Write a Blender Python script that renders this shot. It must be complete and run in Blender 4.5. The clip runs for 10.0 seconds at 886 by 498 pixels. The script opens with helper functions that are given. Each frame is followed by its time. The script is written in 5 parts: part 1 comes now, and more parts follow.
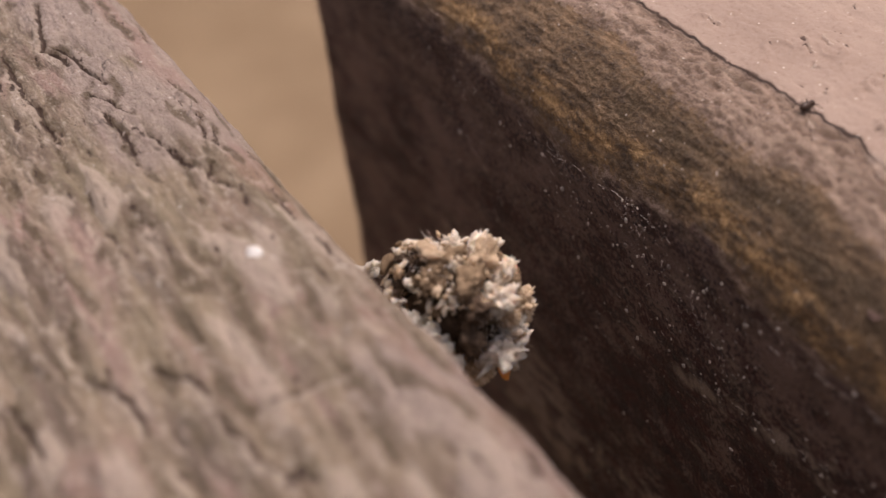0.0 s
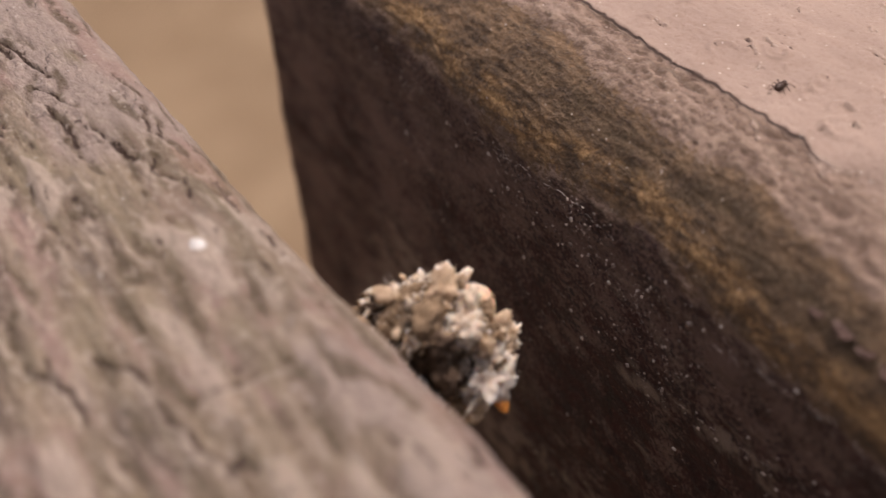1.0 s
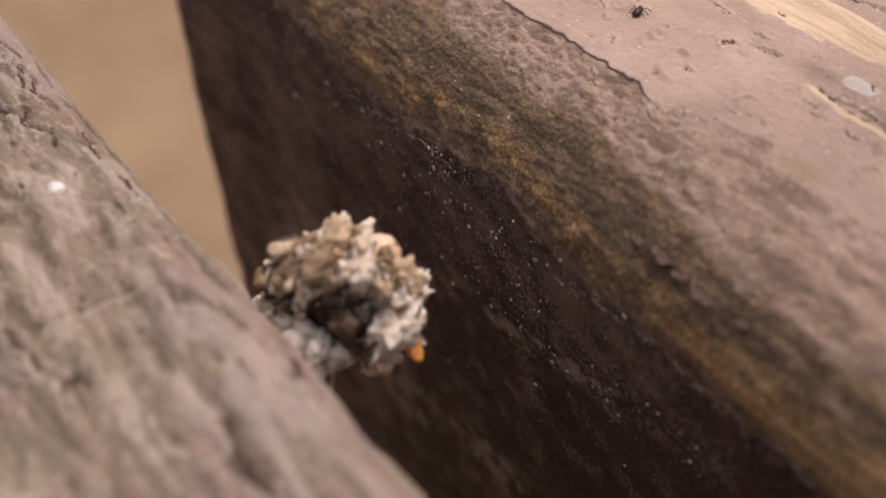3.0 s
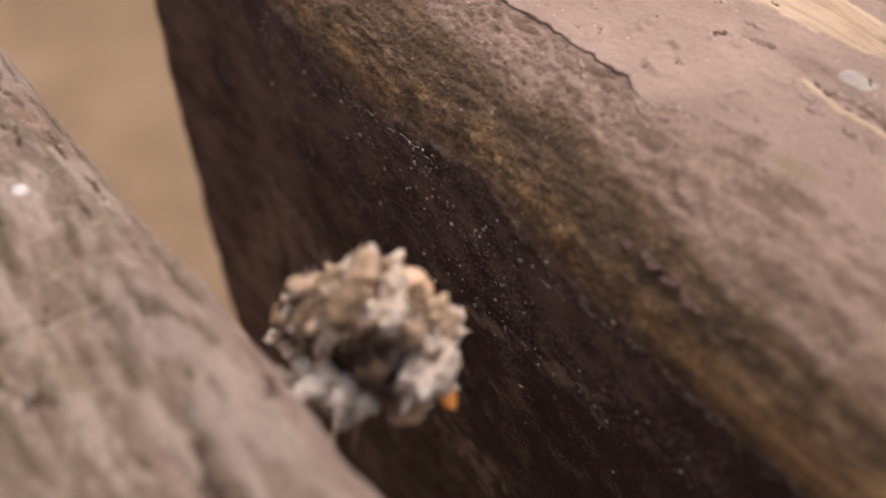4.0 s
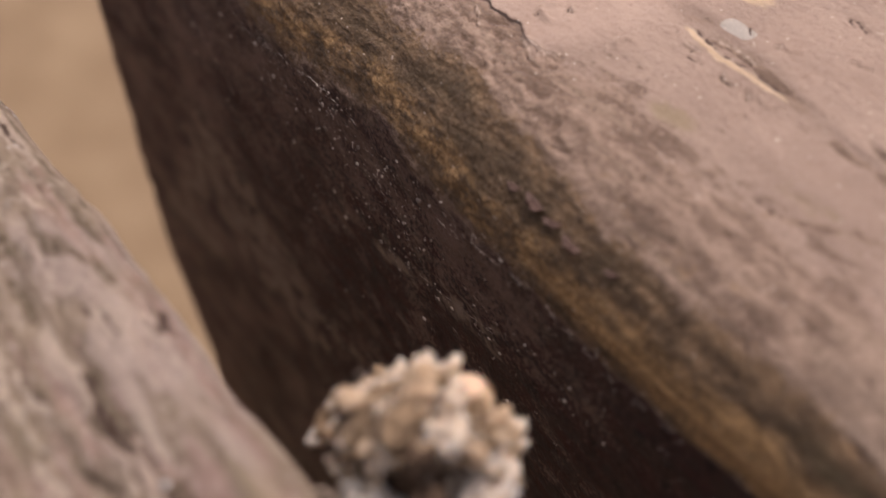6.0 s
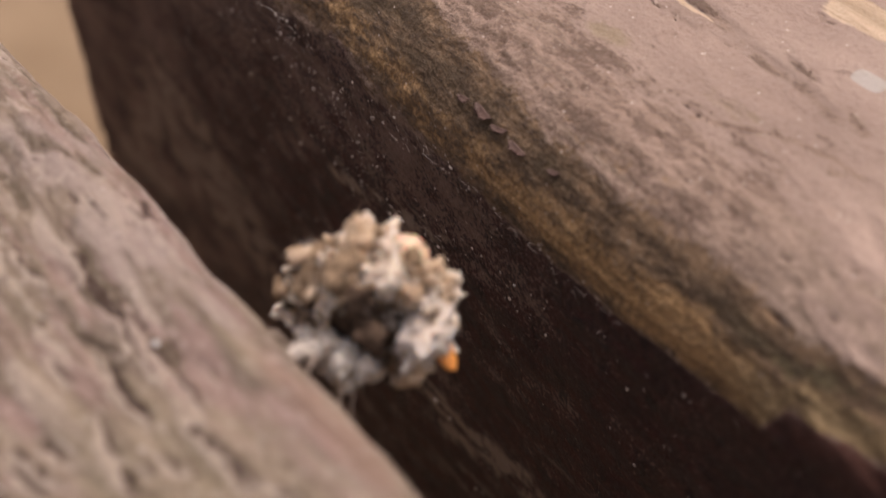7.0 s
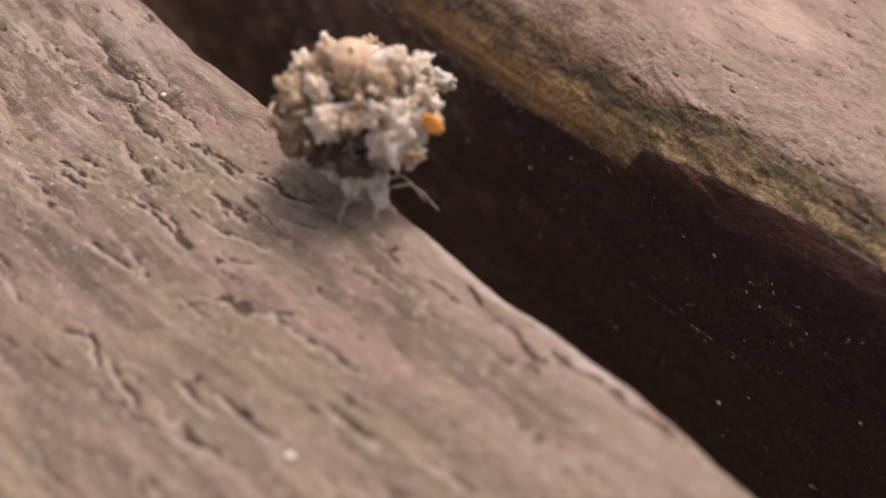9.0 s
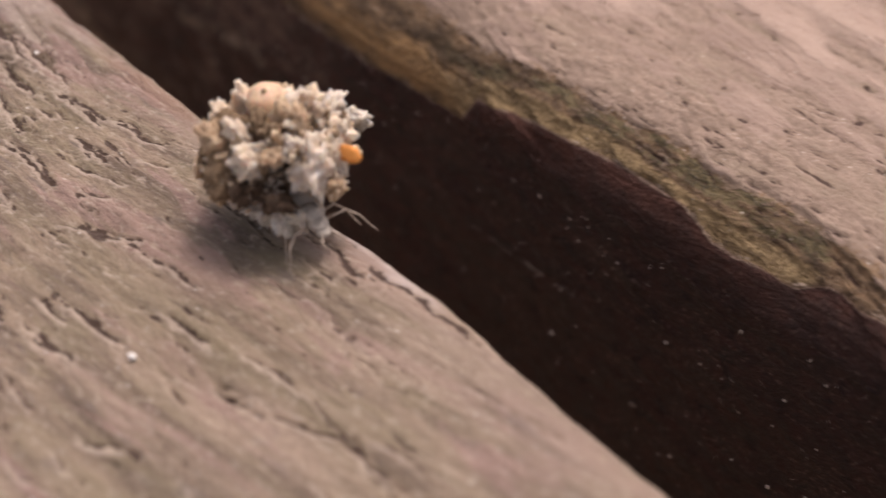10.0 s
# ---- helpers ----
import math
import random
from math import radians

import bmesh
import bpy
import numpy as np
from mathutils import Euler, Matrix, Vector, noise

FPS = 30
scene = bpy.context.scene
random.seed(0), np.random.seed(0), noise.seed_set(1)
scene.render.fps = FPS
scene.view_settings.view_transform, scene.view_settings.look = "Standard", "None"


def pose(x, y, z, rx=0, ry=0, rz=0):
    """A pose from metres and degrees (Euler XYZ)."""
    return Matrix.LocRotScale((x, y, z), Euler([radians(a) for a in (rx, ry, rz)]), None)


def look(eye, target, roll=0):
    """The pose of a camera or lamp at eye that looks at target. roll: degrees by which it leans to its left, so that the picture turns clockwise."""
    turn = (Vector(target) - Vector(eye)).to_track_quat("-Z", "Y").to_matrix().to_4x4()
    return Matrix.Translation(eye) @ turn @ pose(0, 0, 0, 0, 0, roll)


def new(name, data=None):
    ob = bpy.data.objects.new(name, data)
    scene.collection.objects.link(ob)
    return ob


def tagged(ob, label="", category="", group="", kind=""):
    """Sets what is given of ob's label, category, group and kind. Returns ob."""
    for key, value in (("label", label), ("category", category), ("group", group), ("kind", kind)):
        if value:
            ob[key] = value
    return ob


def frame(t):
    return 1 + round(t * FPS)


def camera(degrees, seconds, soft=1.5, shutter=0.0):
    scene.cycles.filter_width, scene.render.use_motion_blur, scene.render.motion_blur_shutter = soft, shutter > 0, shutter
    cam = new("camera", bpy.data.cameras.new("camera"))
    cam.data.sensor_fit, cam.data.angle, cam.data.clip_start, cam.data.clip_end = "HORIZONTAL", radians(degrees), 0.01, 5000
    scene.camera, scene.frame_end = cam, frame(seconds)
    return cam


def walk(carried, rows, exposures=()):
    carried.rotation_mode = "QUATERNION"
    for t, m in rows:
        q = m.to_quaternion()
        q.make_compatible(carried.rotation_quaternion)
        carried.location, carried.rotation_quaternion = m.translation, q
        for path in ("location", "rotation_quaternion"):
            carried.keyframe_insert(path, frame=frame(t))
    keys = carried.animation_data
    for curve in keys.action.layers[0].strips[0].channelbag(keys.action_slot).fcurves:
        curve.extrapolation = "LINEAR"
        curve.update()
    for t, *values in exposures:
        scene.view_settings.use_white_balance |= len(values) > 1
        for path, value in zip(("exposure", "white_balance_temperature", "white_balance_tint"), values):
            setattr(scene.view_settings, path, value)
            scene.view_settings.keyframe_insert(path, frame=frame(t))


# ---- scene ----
MM = 0.001
SHUTTER = 0.5
EXPOSURES = [(0.0, 0.02, 7060, 24), (2.5, 0.09, 7060, 24), (4.5, 0.05, 7060, 24), (6.5, 0.12, 7060, 24), (10.0, 0.18, 7060, 24)]
# path begin
cam = camera(31.28, 10.0, soft=1.3, shutter=SHUTTER)
walk(cam, [
    (0, pose(0.03949, -0.03481, 0.04360, 51.09, 6.88, 59.66)),
    (0.5, pose(0.03926, -0.03546, 0.04379, 51.07, 5.98, 58.87)),
    (1, pose(0.03992, -0.03503, 0.04273, 51.58, 5.32, 58.47)),
    (1.5, pose(0.04460, -0.03286, 0.04403, 51.40, 6.15, 59.46)),
    (2, pose(0.04667, -0.03132, 0.04357, 51.33, 6.21, 59.23)),
    (2.5, pose(0.04816, -0.03166, 0.04292, 51.74, 6.10, 58.41)),
    (3.8, pose(0.04630, -0.03063, 0.04141, 51.12, 6.30, 57.59)),
    (4, pose(0.04535, -0.02973, 0.04175, 50.37, 6.08, 57.45)),
    (4.5, pose(0.04503, -0.02863, 0.04181, 49.79, 5.97, 57.16)),
    (5, pose(0.04699, -0.02785, 0.04237, 49.26, 5.91, 56.92)),
    (5.2, pose(0.04690, -0.02756, 0.04240, 48.85, 5.93, 56.53)),
    (6.3, pose(0.05096, -0.02796, 0.04463, 47.04, 4.66, 56.59)),
    (6.5, pose(0.05224, -0.03095, 0.04389, 48.18, 3.72, 55.19)),
    (7, pose(0.05467, -0.03312, 0.04511, 47.35, 3.48, 54.64)),
    (7.5, pose(0.05672, -0.03296, 0.04565, 45.99, 4.81, 55.60)),
    (8, pose(0.05771, -0.03970, 0.04579, 46.75, 2.45, 52.27)),
    (8.2, pose(0.06051, -0.04023, 0.04585, 47.22, 3.11, 52.35)),
    (8.5, pose(0.06514, -0.04119, 0.04599, 47.50, 3.77, 52.99)),
    (8.7, pose(0.07139, -0.04490, 0.04543, 50.40, 3.59, 51.85)),
    (9, pose(0.07596, -0.04602, 0.04733, 49.64, 3.85, 53.04)),
    (9.5, pose(0.07992, -0.04459, 0.04898, 48.38, 3.88, 52.84)),
    (10, pose(0.08642, -0.04697, 0.05012, 49.56, 2.95, 51.17)),
], exposures=EXPOSURES)
# path end
cam.data.dof.use_dof = True
cam.data.dof.focus_distance = 0.081
cam.data.dof.aperture_fstop = 38

# ---- daylight: an overcast sky with a broad, weak sun ----
SUN_EL, SUN_AZ = 68.0, -12.0
world = bpy.data.worlds.new("overcast_sky")
scene.world = world
world.use_nodes = True
wt = world.node_tree
sky = wt.nodes.new("ShaderNodeTexSky")
sky.sky_type = "NISHITA"
sky.sun_disc = False
sky.sun_elevation = radians(SUN_EL)
sky.sun_rotation = radians(SUN_AZ)
sky.dust_density = 6.0
wt.nodes["Background"].inputs["Strength"].default_value = 0.122
veil = wt.nodes.new("ShaderNodeHueSaturation")  # cloud takes most of the blue out
veil.inputs["Saturation"].default_value = 0.45
wt.links.new(sky.outputs[0], veil.inputs["Color"])
wt.links.new(veil.outputs[0], wt.nodes["Background"].inputs["Color"])
sun = new("sun", bpy.data.lights.new("sun", "SUN"))
sun.data.energy = 1.45
sun.data.angle = radians(20)
sun.data.color = (1.0, 0.95, 0.88)
_el, _az = radians(SUN_EL), radians(SUN_AZ)
_to = Vector((math.sin(_az) * math.cos(_el), math.cos(_az) * math.cos(_el), math.sin(_el)))
sun.matrix_world = look(_to * 3, (0, 0, 0))


# ---- material helpers ----
class Mat:
    """A small node-tree builder."""

    def __init__(self, name):
        self.m = bpy.data.materials.new(name)
        self.m.use_nodes = True
        self.t = self.m.node_tree
        self.b = self.t.nodes["Principled BSDF"]

    def put(self, sock, v):
        if hasattr(v, "is_output"):
            self.t.links.new(v, sock)
        elif isinstance(v, (tuple, list)) and len(v) == 3 and sock.type == "RGBA":
            sock.default_value = (*v, 1.0)
        else:
            sock.default_value = v

    def attr(self, name, out="Fac"):
        n = self.t.nodes.new("ShaderNodeAttribute")
        n.attribute_name = name
        return n.outputs[out]

    def coords(self):
        return self.t.nodes.new("ShaderNodeTexCoord").outputs["Object"]

    def rnd(self):
        return self.t.nodes.new("ShaderNodeObjectInfo").outputs["Random"]

    def scale(self, vec, s):
        n = self.t.nodes.new("ShaderNodeMapping")
        self.put(n.inputs["Vector"], vec)
        n.inputs["Scale"].default_value = s
        return n.outputs[0]

    def noise(self, vec, scale, detail=4.0, rough=0.6, dist=0.0):
        n = self.t.nodes.new("ShaderNodeTexNoise")
        self.put(n.inputs["Vector"], vec)
        n.inputs["Scale"].default_value = scale
        n.inputs["Detail"].default_value = detail
        n.inputs["Roughness"].default_value = rough
        n.inputs["Distortion"].default_value = dist
        return n.outputs["Fac"]

    def voronoi(self, vec, scale):
        n = self.t.nodes.new("ShaderNodeTexVoronoi")
        self.put(n.inputs["Vector"], vec)
        n.inputs["Scale"].default_value = scale
        return n.outputs["Distance"]

    def cells(self, vec, scale):
        """Distance to the nearest border of irregular cells."""
        n = self.t.nodes.new("ShaderNodeTexVoronoi")
        n.feature = "DISTANCE_TO_EDGE"
        self.put(n.inputs["Vector"], vec)
        n.inputs["Scale"].default_value = scale
        return n.outputs["Distance"]

    def warp(self, vec, scale, amount):
        """Coordinates shaken by a noise."""
        n = self.t.nodes.new("ShaderNodeTexNoise")
        self.put(n.inputs["Vector"], vec)
        n.inputs["Scale"].default_value = scale
        n.inputs["Detail"].default_value = 4.0
        m = self.t.nodes.new("ShaderNodeVectorMath")
        m.operation = "MULTIPLY_ADD"
        self.t.links.new(n.outputs["Color"], m.inputs[0])
        m.inputs[1].default_value = (amount,) * 3
        self.put(m.inputs[2], vec)
        return m.outputs[0]

    def step(self, v, lo, hi, a=0.0, b=1.0):
        n = self.t.nodes.new("ShaderNodeMapRange")
        n.interpolation_type = "SMOOTHSTEP"
        self.put(n.inputs["Value"], v)
        for k, x in zip(("From Min", "From Max", "To Min", "To Max"), (lo, hi, a, b)):
            n.inputs[k].default_value = x
        return n.outputs[0]

    def math(self, op, a, b=0.0):
        n = self.t.nodes.new("ShaderNodeMath")
        n.operation = op
        self.put(n.inputs[0], a)
        self.put(n.inputs[1], b)
        return n.outputs[0]

    def lines(self, vec, scale, width, detail=3.0, rough=0.55, dist=0.6):
        """Thin wandering lines: the contour of a noise."""
        n = self.noise(vec, scale, detail, rough, dist)
        return self.step(self.math("ABSOLUTE", self.math("SUBTRACT", n, 0.5)), 0.0, width, 1.0, 0.0)

    def mix(self, f, a, b):
        n = self.t.nodes.new("ShaderNodeMix")
        n.data_type = "RGBA"
        self.put(n.inputs["Factor"], f)
        self.put(n.inputs[6], a)
        self.put(n.inputs[7], b)
        return n.outputs[2]

    def bump(self, h, dist, strength=1.0):
        n = self.t.nodes.new("ShaderNodeBump")
        n.inputs["Distance"].default_value = dist
        n.inputs["Strength"].default_value = strength
        self.put(n.inputs["Height"], h)
        self.t.links.new(n.outputs[0], self.b.inputs["Normal"])

    def set(self, color, rough=0.8, spec=0.3, **more):
        self.put(self.b.inputs["Base Color"], color)
        self.put(self.b.inputs["Roughness"], rough)
        self.put(self.b.inputs["Specular IOR Level"], spec)
        for k, v in more.items():
            self.put(self.b.inputs[k.replace("_", " ").title()], v)
        return self.m


def mat_left():
    """Grey-brown weathered timber with the last thin film of faded brown paint."""
    q = Mat("weathered_timber")
    v = q.attr("wood", "Vector")
    grain = q.noise(q.scale(v, (0.22, 1.0, 1)), 1500, 5, 0.65, 0.5)
    broad = q.noise(q.scale(v, (0.45, 1.0, 1)), 130, 4, 0.6)
    mid = q.noise(q.scale(v, (0.15, 1.0, 1)), 520, 5, 0.62, 0.5)
    fine = q.noise(v, 4800, 4, 0.65)
    c = q.mix(q.step(mid, 0.34, 0.64), (0.185, 0.138, 0.104), (0.430, 0.332, 0.242))
    hue = q.noise(q.scale(v, (0.2, 1.0, 1)), 380, 4, 0.65, 0.5)
    c = q.mix(q.step(hue, 0.52, 0.62, 0.0, 0.52), c, (0.310, 0.258, 0.165))
    c = q.mix(q.step(hue, 0.48, 0.40, 0.0, 0.65), c, (0.430, 0.285, 0.250))
    c = q.mix(q.step(q.noise(q.scale(v, (0.35, 1.0, 1)), 900, 4, 0.6, 0.5), 0.58, 0.70, 0.0, 0.5), c, (0.205, 0.175, 0.165))
    c = q.mix(q.step(grain, 0.30, 0.48, 0.38, 0.0), c, (0.150, 0.112, 0.082))
    c = q.mix(q.step(broad, 0.46, 0.64, 0.0, 0.45), c, (0.260, 0.215, 0.135))
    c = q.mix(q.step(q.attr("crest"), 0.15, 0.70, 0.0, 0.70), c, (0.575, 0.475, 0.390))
    film = q.math("ADD", q.attr("film"), q.math("MULTIPLY", q.math("SUBTRACT", mid, 0.5), 1.1))
    c = q.mix(q.step(film, 0.35, 0.75, 0.0, 0.6), c, q.mix(q.step(fine, 0.35, 0.65), (0.375, 0.280, 0.220), (0.475, 0.366, 0.300)))
    pale = q.math("ADD", q.attr("pale"), q.math("MULTIPLY", q.math("SUBTRACT", mid, 0.5), 1.3))
    c = q.mix(q.step(pale, 0.36, 0.66, 0.0, 0.85), c, q.mix(q.step(fine, 0.35, 0.65), (0.385, 0.300, 0.256), (0.495, 0.405, 0.355)))
    c = q.mix(q.step(q.math("ADD", q.attr("red"), q.math("MULTIPLY", q.math("SUBTRACT", mid, 0.5), 0.8)), 0.3, 0.9, 0.0, 0.42), c, (0.38, 0.215, 0.172))
    c = q.mix(q.step(q.math("ADD", q.attr("rub"), q.math("MULTIPLY", q.math("SUBTRACT", mid, 0.5), 0.8)), 0.32, 0.85, 0.0, 0.9), c, (0.60, 0.525, 0.490))
    dirt_shade = q.math("ADD", q.attr("dirt_shade"), q.math("MULTIPLY", q.math("SUBTRACT", fine, 0.5), 0.7))
    c = q.mix(q.step(dirt_shade, 0.30, 0.95, 0.0, 0.82), c, (0.142, 0.106, 0.066))
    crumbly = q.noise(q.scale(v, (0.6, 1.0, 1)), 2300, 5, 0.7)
    c = q.mix(q.math("MULTIPLY", q.step(crumbly, 0.52, 0.62), q.step(q.attr("dirt_shade"), 0.20, 0.75, 0.12, 0.80)), c, (0.135, 0.090, 0.054))
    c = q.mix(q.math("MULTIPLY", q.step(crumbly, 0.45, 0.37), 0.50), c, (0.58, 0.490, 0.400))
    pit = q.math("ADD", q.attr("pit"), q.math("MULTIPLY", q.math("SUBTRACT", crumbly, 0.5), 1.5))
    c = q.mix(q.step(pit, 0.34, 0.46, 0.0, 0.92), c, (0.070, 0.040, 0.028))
    # pale specks stand for tiny glints off the wood, put into the colour
    glint = q.math("MULTIPLY", q.step(q.voronoi(v, 1500), 0.06, 0.18, 1.0, 0.0), q.step(q.math("ADD", q.noise(v, 700, 3, 0.6), q.math("MULTIPLY", q.attr("crest"), 0.10)), 0.56, 0.62))
    c = q.mix(q.step(fine, 0.66, 0.78, 0.0, 0.4), c, (0.56, 0.50, 0.45))
    c = q.mix(glint, c, (0.74, 0.68, 0.62))
    crack = q.math("MULTIPLY", q.lines(q.scale(v, (0.13, 1.0, 1)), 640, 0.024, 4, 0.6, 0.8), q.step(mid, 0.46, 0.9))
    hair = q.math("MULTIPLY", q.lines(q.scale(v, (0.20, 1.0, 1)), 1500, 0.022, 4, 0.6, 0.5), q.step(q.attr("film"), 0.55, 0.25, 0.12, 0.8))
    c = q.mix(q.math("MULTIPLY", crack, 0.45), c, (0.070, 0.048, 0.037))
    c = q.mix(q.math("MULTIPLY", hair, 0.30), c, (0.115, 0.085, 0.065))
    plates = q.cells(q.warp(q.scale(v, (0.60, 1.0, 1)), 650, 0.0026), 400)
    net = q.math("MULTIPLY", q.step(plates, 0.0, 0.040, 1.0, 0.0), q.step(q.math("ADD", q.math("MULTIPLY", q.attr("pale"), 0.25), q.noise(v, 330, 4, 0.6)), 0.72, 0.80))
    c = q.mix(q.math("MULTIPLY", net, 0.65), c, (0.045, 0.032, 0.027))
    chip = q.math("MULTIPLY", q.step(plates, 0.05, 0.12, 1.0, 0.0), q.step(q.math("ADD", q.math("MULTIPLY", q.attr("pale"), 0.22), fine), 0.84, 0.92))
    c = q.mix(q.math("MULTIPLY", chip, q.math("SUBTRACT", 1.0, net)), c, (0.70, 0.64, 0.58))
    h = q.math("ADD", q.math("ADD", q.math("MULTIPLY", grain, 0.6), q.math("MULTIPLY", fine, 0.55)), q.math("MULTIPLY", mid, 0.45))
    h = q.math("SUBTRACT", q.math("SUBTRACT", h, q.math("MULTIPLY", crumbly, 0.9)), q.math("MULTIPLY", crack, 0.25))
    q.bump(h, 0.00042, 1.0)
    return q.set(c, q.step(fine, 0.3, 0.7, 0.44, 0.74), 0.4)


def mat_right():
    """Brown painted timber: faded on top, worn to ochre wood at the arris, dark old paint on the side."""
    q = Mat("painted_timber")
    v = q.attr("wood", "Vector")
    grit = q.noise(v, 3400, 5, 0.7)
    mid = q.noise(q.scale(v, (0.6, 1.0, 1)), 900, 6, 0.68)
    broad = q.noise(q.scale(v, (0.5, 1.0, 1)), 150, 5, 0.6)
    grain = q.noise(q.scale(v, (0.10, 1.0, 1)), 1300, 5, 0.65, 0.3)
    both = q.math("ADD", q.math("MULTIPLY", grit, 0.5), q.math("MULTIPLY", mid, 0.5))

    blot = q.math("ADD", q.math("MULTIPLY", both, 0.55), q.math("MULTIPLY", q.noise(q.scale(v, (0.75, 1.0, 1)), 640, 4, 0.6, 0.2), 0.45))

    def ragged(name, k, lo=0.42, hi=0.58, src=both):
        return q.step(q.math("ADD", q.attr(name), q.math("MULTIPLY", q.math("SUBTRACT", src, 0.5), k)), lo, hi)

    pink = q.mix(q.step(broad, 0.35, 0.65), (0.372, 0.270, 0.215), (0.455, 0.340, 0.273))
    pink = q.mix(q.step(grit, 0.55, 0.68, 0.0, 0.40), pink, (0.20, 0.125, 0.105))
    streak = q.math("ADD", q.math("MULTIPLY", q.noise(q.scale(v, (0.22, 1.0, 1)), 1100, 5, 0.66, 0.4), 0.55), q.math("MULTIPLY", both, 0.45))
    worn = q.mix(q.step(streak, 0.41, 0.60), (0.200, 0.135, 0.098), (0.455, 0.328, 0.252))
    worn = q.mix(q.step(grain, 0.52, 0.66, 0.0, 0.5), worn, (0.27, 0.205, 0.150))
    # rubble's highlights and shadows painted: crests lightened, low spots darkened
    knob_shade = q.math("ADD", q.attr("knob_shade"), q.math("MULTIPLY", q.math("SUBTRACT", grit, 0.5), 0.9))
    worn = q.mix(q.step(knob_shade, 0.06, 0.40, 0.0, 0.55), worn, (0.53, 0.395, 0.300))
    worn = q.mix(q.step(knob_shade, -0.04, -0.34, 0.0, 0.65), worn, (0.140, 0.088, 0.060))
    under = q.mix(q.step(both, 0.40, 0.60), (0.290, 0.211, 0.159), (0.470, 0.352, 0.276))
    under = q.mix(q.step(q.noise(q.scale(v, (0.3, 1.0, 1)), 420, 4, 0.6, 0.4), 0.50, 0.66, 0.0, 0.6), under, (0.385, 0.300, 0.222))
    worn = q.mix(q.step(q.attr("streaky"), 0.60, 1.10), worn, under)
    c = q.mix(ragged("film", 2.6, 0.42, 0.60, q.math("ADD", q.math("MULTIPLY", blot, 0.45), q.math("MULTIPLY", streak, 0.55))), worn, pink)
    c = q.mix(q.math("MULTIPLY", ragged("moss", 2.2, 0.30, 0.95, mid), 0.45), c, (0.330, 0.270, 0.140))
    split = q.math("MULTIPLY", q.lines(q.scale(v, (0.09, 1.0, 1)), 620, 0.020, 4, 0.6, 0.7), q.step(broad, 0.44, 0.9))
    split = q.math("MULTIPLY", split, q.attr("streaky"))
    c = q.mix(q.math("MULTIPLY", split, 0.16), c, (0.125, 0.085, 0.066))
    dust = q.noise(q.scale(v, (0.45, 1.0, 1)), 5200, 5, 0.7)
    speck = q.math("ADD", q.math("MULTIPLY", dust, 0.65), q.math("MULTIPLY", grit, 0.35))
    grime = q.mix(q.step(q.math("ADD", q.math("MULTIPLY", speck, 0.45), q.math("MULTIPLY", mid, 0.55)), 0.40, 0.62), (0.076, 0.048, 0.027), (0.325, 0.212, 0.124))
    grime = q.mix(q.step(knob_shade, 0.10, 0.50, 0.0, 0.45), grime, (0.310, 0.208, 0.130))
    c = q.mix(ragged("mould", 2.4, 0.38, 0.62), c, grime)
    green = q.mix(q.step(both, 0.42, 0.9), (0.075, 0.050, 0.028), (0.270, 0.180, 0.100))
    lichen = q.mix(q.step(both, 0.42, 0.60), (0.048, 0.040, 0.020), (0.225, 0.175, 0.092))
    green = q.mix(q.step(q.attr("streaky"), 0.85, 1.2), green, lichen)
    green = q.mix(q.step(knob_shade, 0.15, 0.55, 0.0, 0.35), green, (0.290, 0.190, 0.112))
    c = q.mix(ragged("green", 2.6, 0.42, 0.60), c, green)
    ochre = q.mix(q.step(q.math("ADD", q.math("MULTIPLY", grain, 0.5), q.math("MULTIPLY", grit, 0.5)), 0.40, 0.60), (0.215, 0.122, 0.052), (0.60, 0.375, 0.175))
    rust = q.mix(q.step(both, 0.42, 0.60), (0.215, 0.122, 0.055), (0.56, 0.355, 0.170))
    khaki = q.mix(q.step(both, 0.42, 0.60), (0.190, 0.128, 0.062), (0.47, 0.340, 0.182))
    ochre = q.mix(q.step(q.attr("streaky"), 0.85, 1.2), ochre, khaki)
    c = q.mix(ragged("ochre", 1.15, 0.28, 0.78), c, q.mix(q.attr("rusty"), ochre, rust))
    bare = q.mix(q.step(grain, 0.35, 0.65), (0.46, 0.335, 0.215), (0.68, 0.53, 0.375))
    c = q.mix(ragged("bare", 1.6, 0.40, 0.62, q.math("ADD", q.math("MULTIPLY", grain, 0.6), q.math("MULTIPLY", mid, 0.4))), c, bare)
    c = q.mix(ragged("grey", 0.5), c, (0.50, 0.46, 0.41))
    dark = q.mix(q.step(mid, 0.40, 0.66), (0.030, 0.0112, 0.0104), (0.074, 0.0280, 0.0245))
    # dark paint deepened further along, the gap's shade put into its colour
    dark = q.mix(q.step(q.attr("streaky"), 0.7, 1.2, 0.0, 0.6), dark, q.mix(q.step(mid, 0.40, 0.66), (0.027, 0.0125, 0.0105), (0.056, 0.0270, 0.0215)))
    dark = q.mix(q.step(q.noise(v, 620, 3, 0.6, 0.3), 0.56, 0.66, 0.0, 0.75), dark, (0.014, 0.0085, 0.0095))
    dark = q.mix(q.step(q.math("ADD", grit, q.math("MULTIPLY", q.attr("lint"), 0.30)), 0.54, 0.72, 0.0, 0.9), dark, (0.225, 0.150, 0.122))
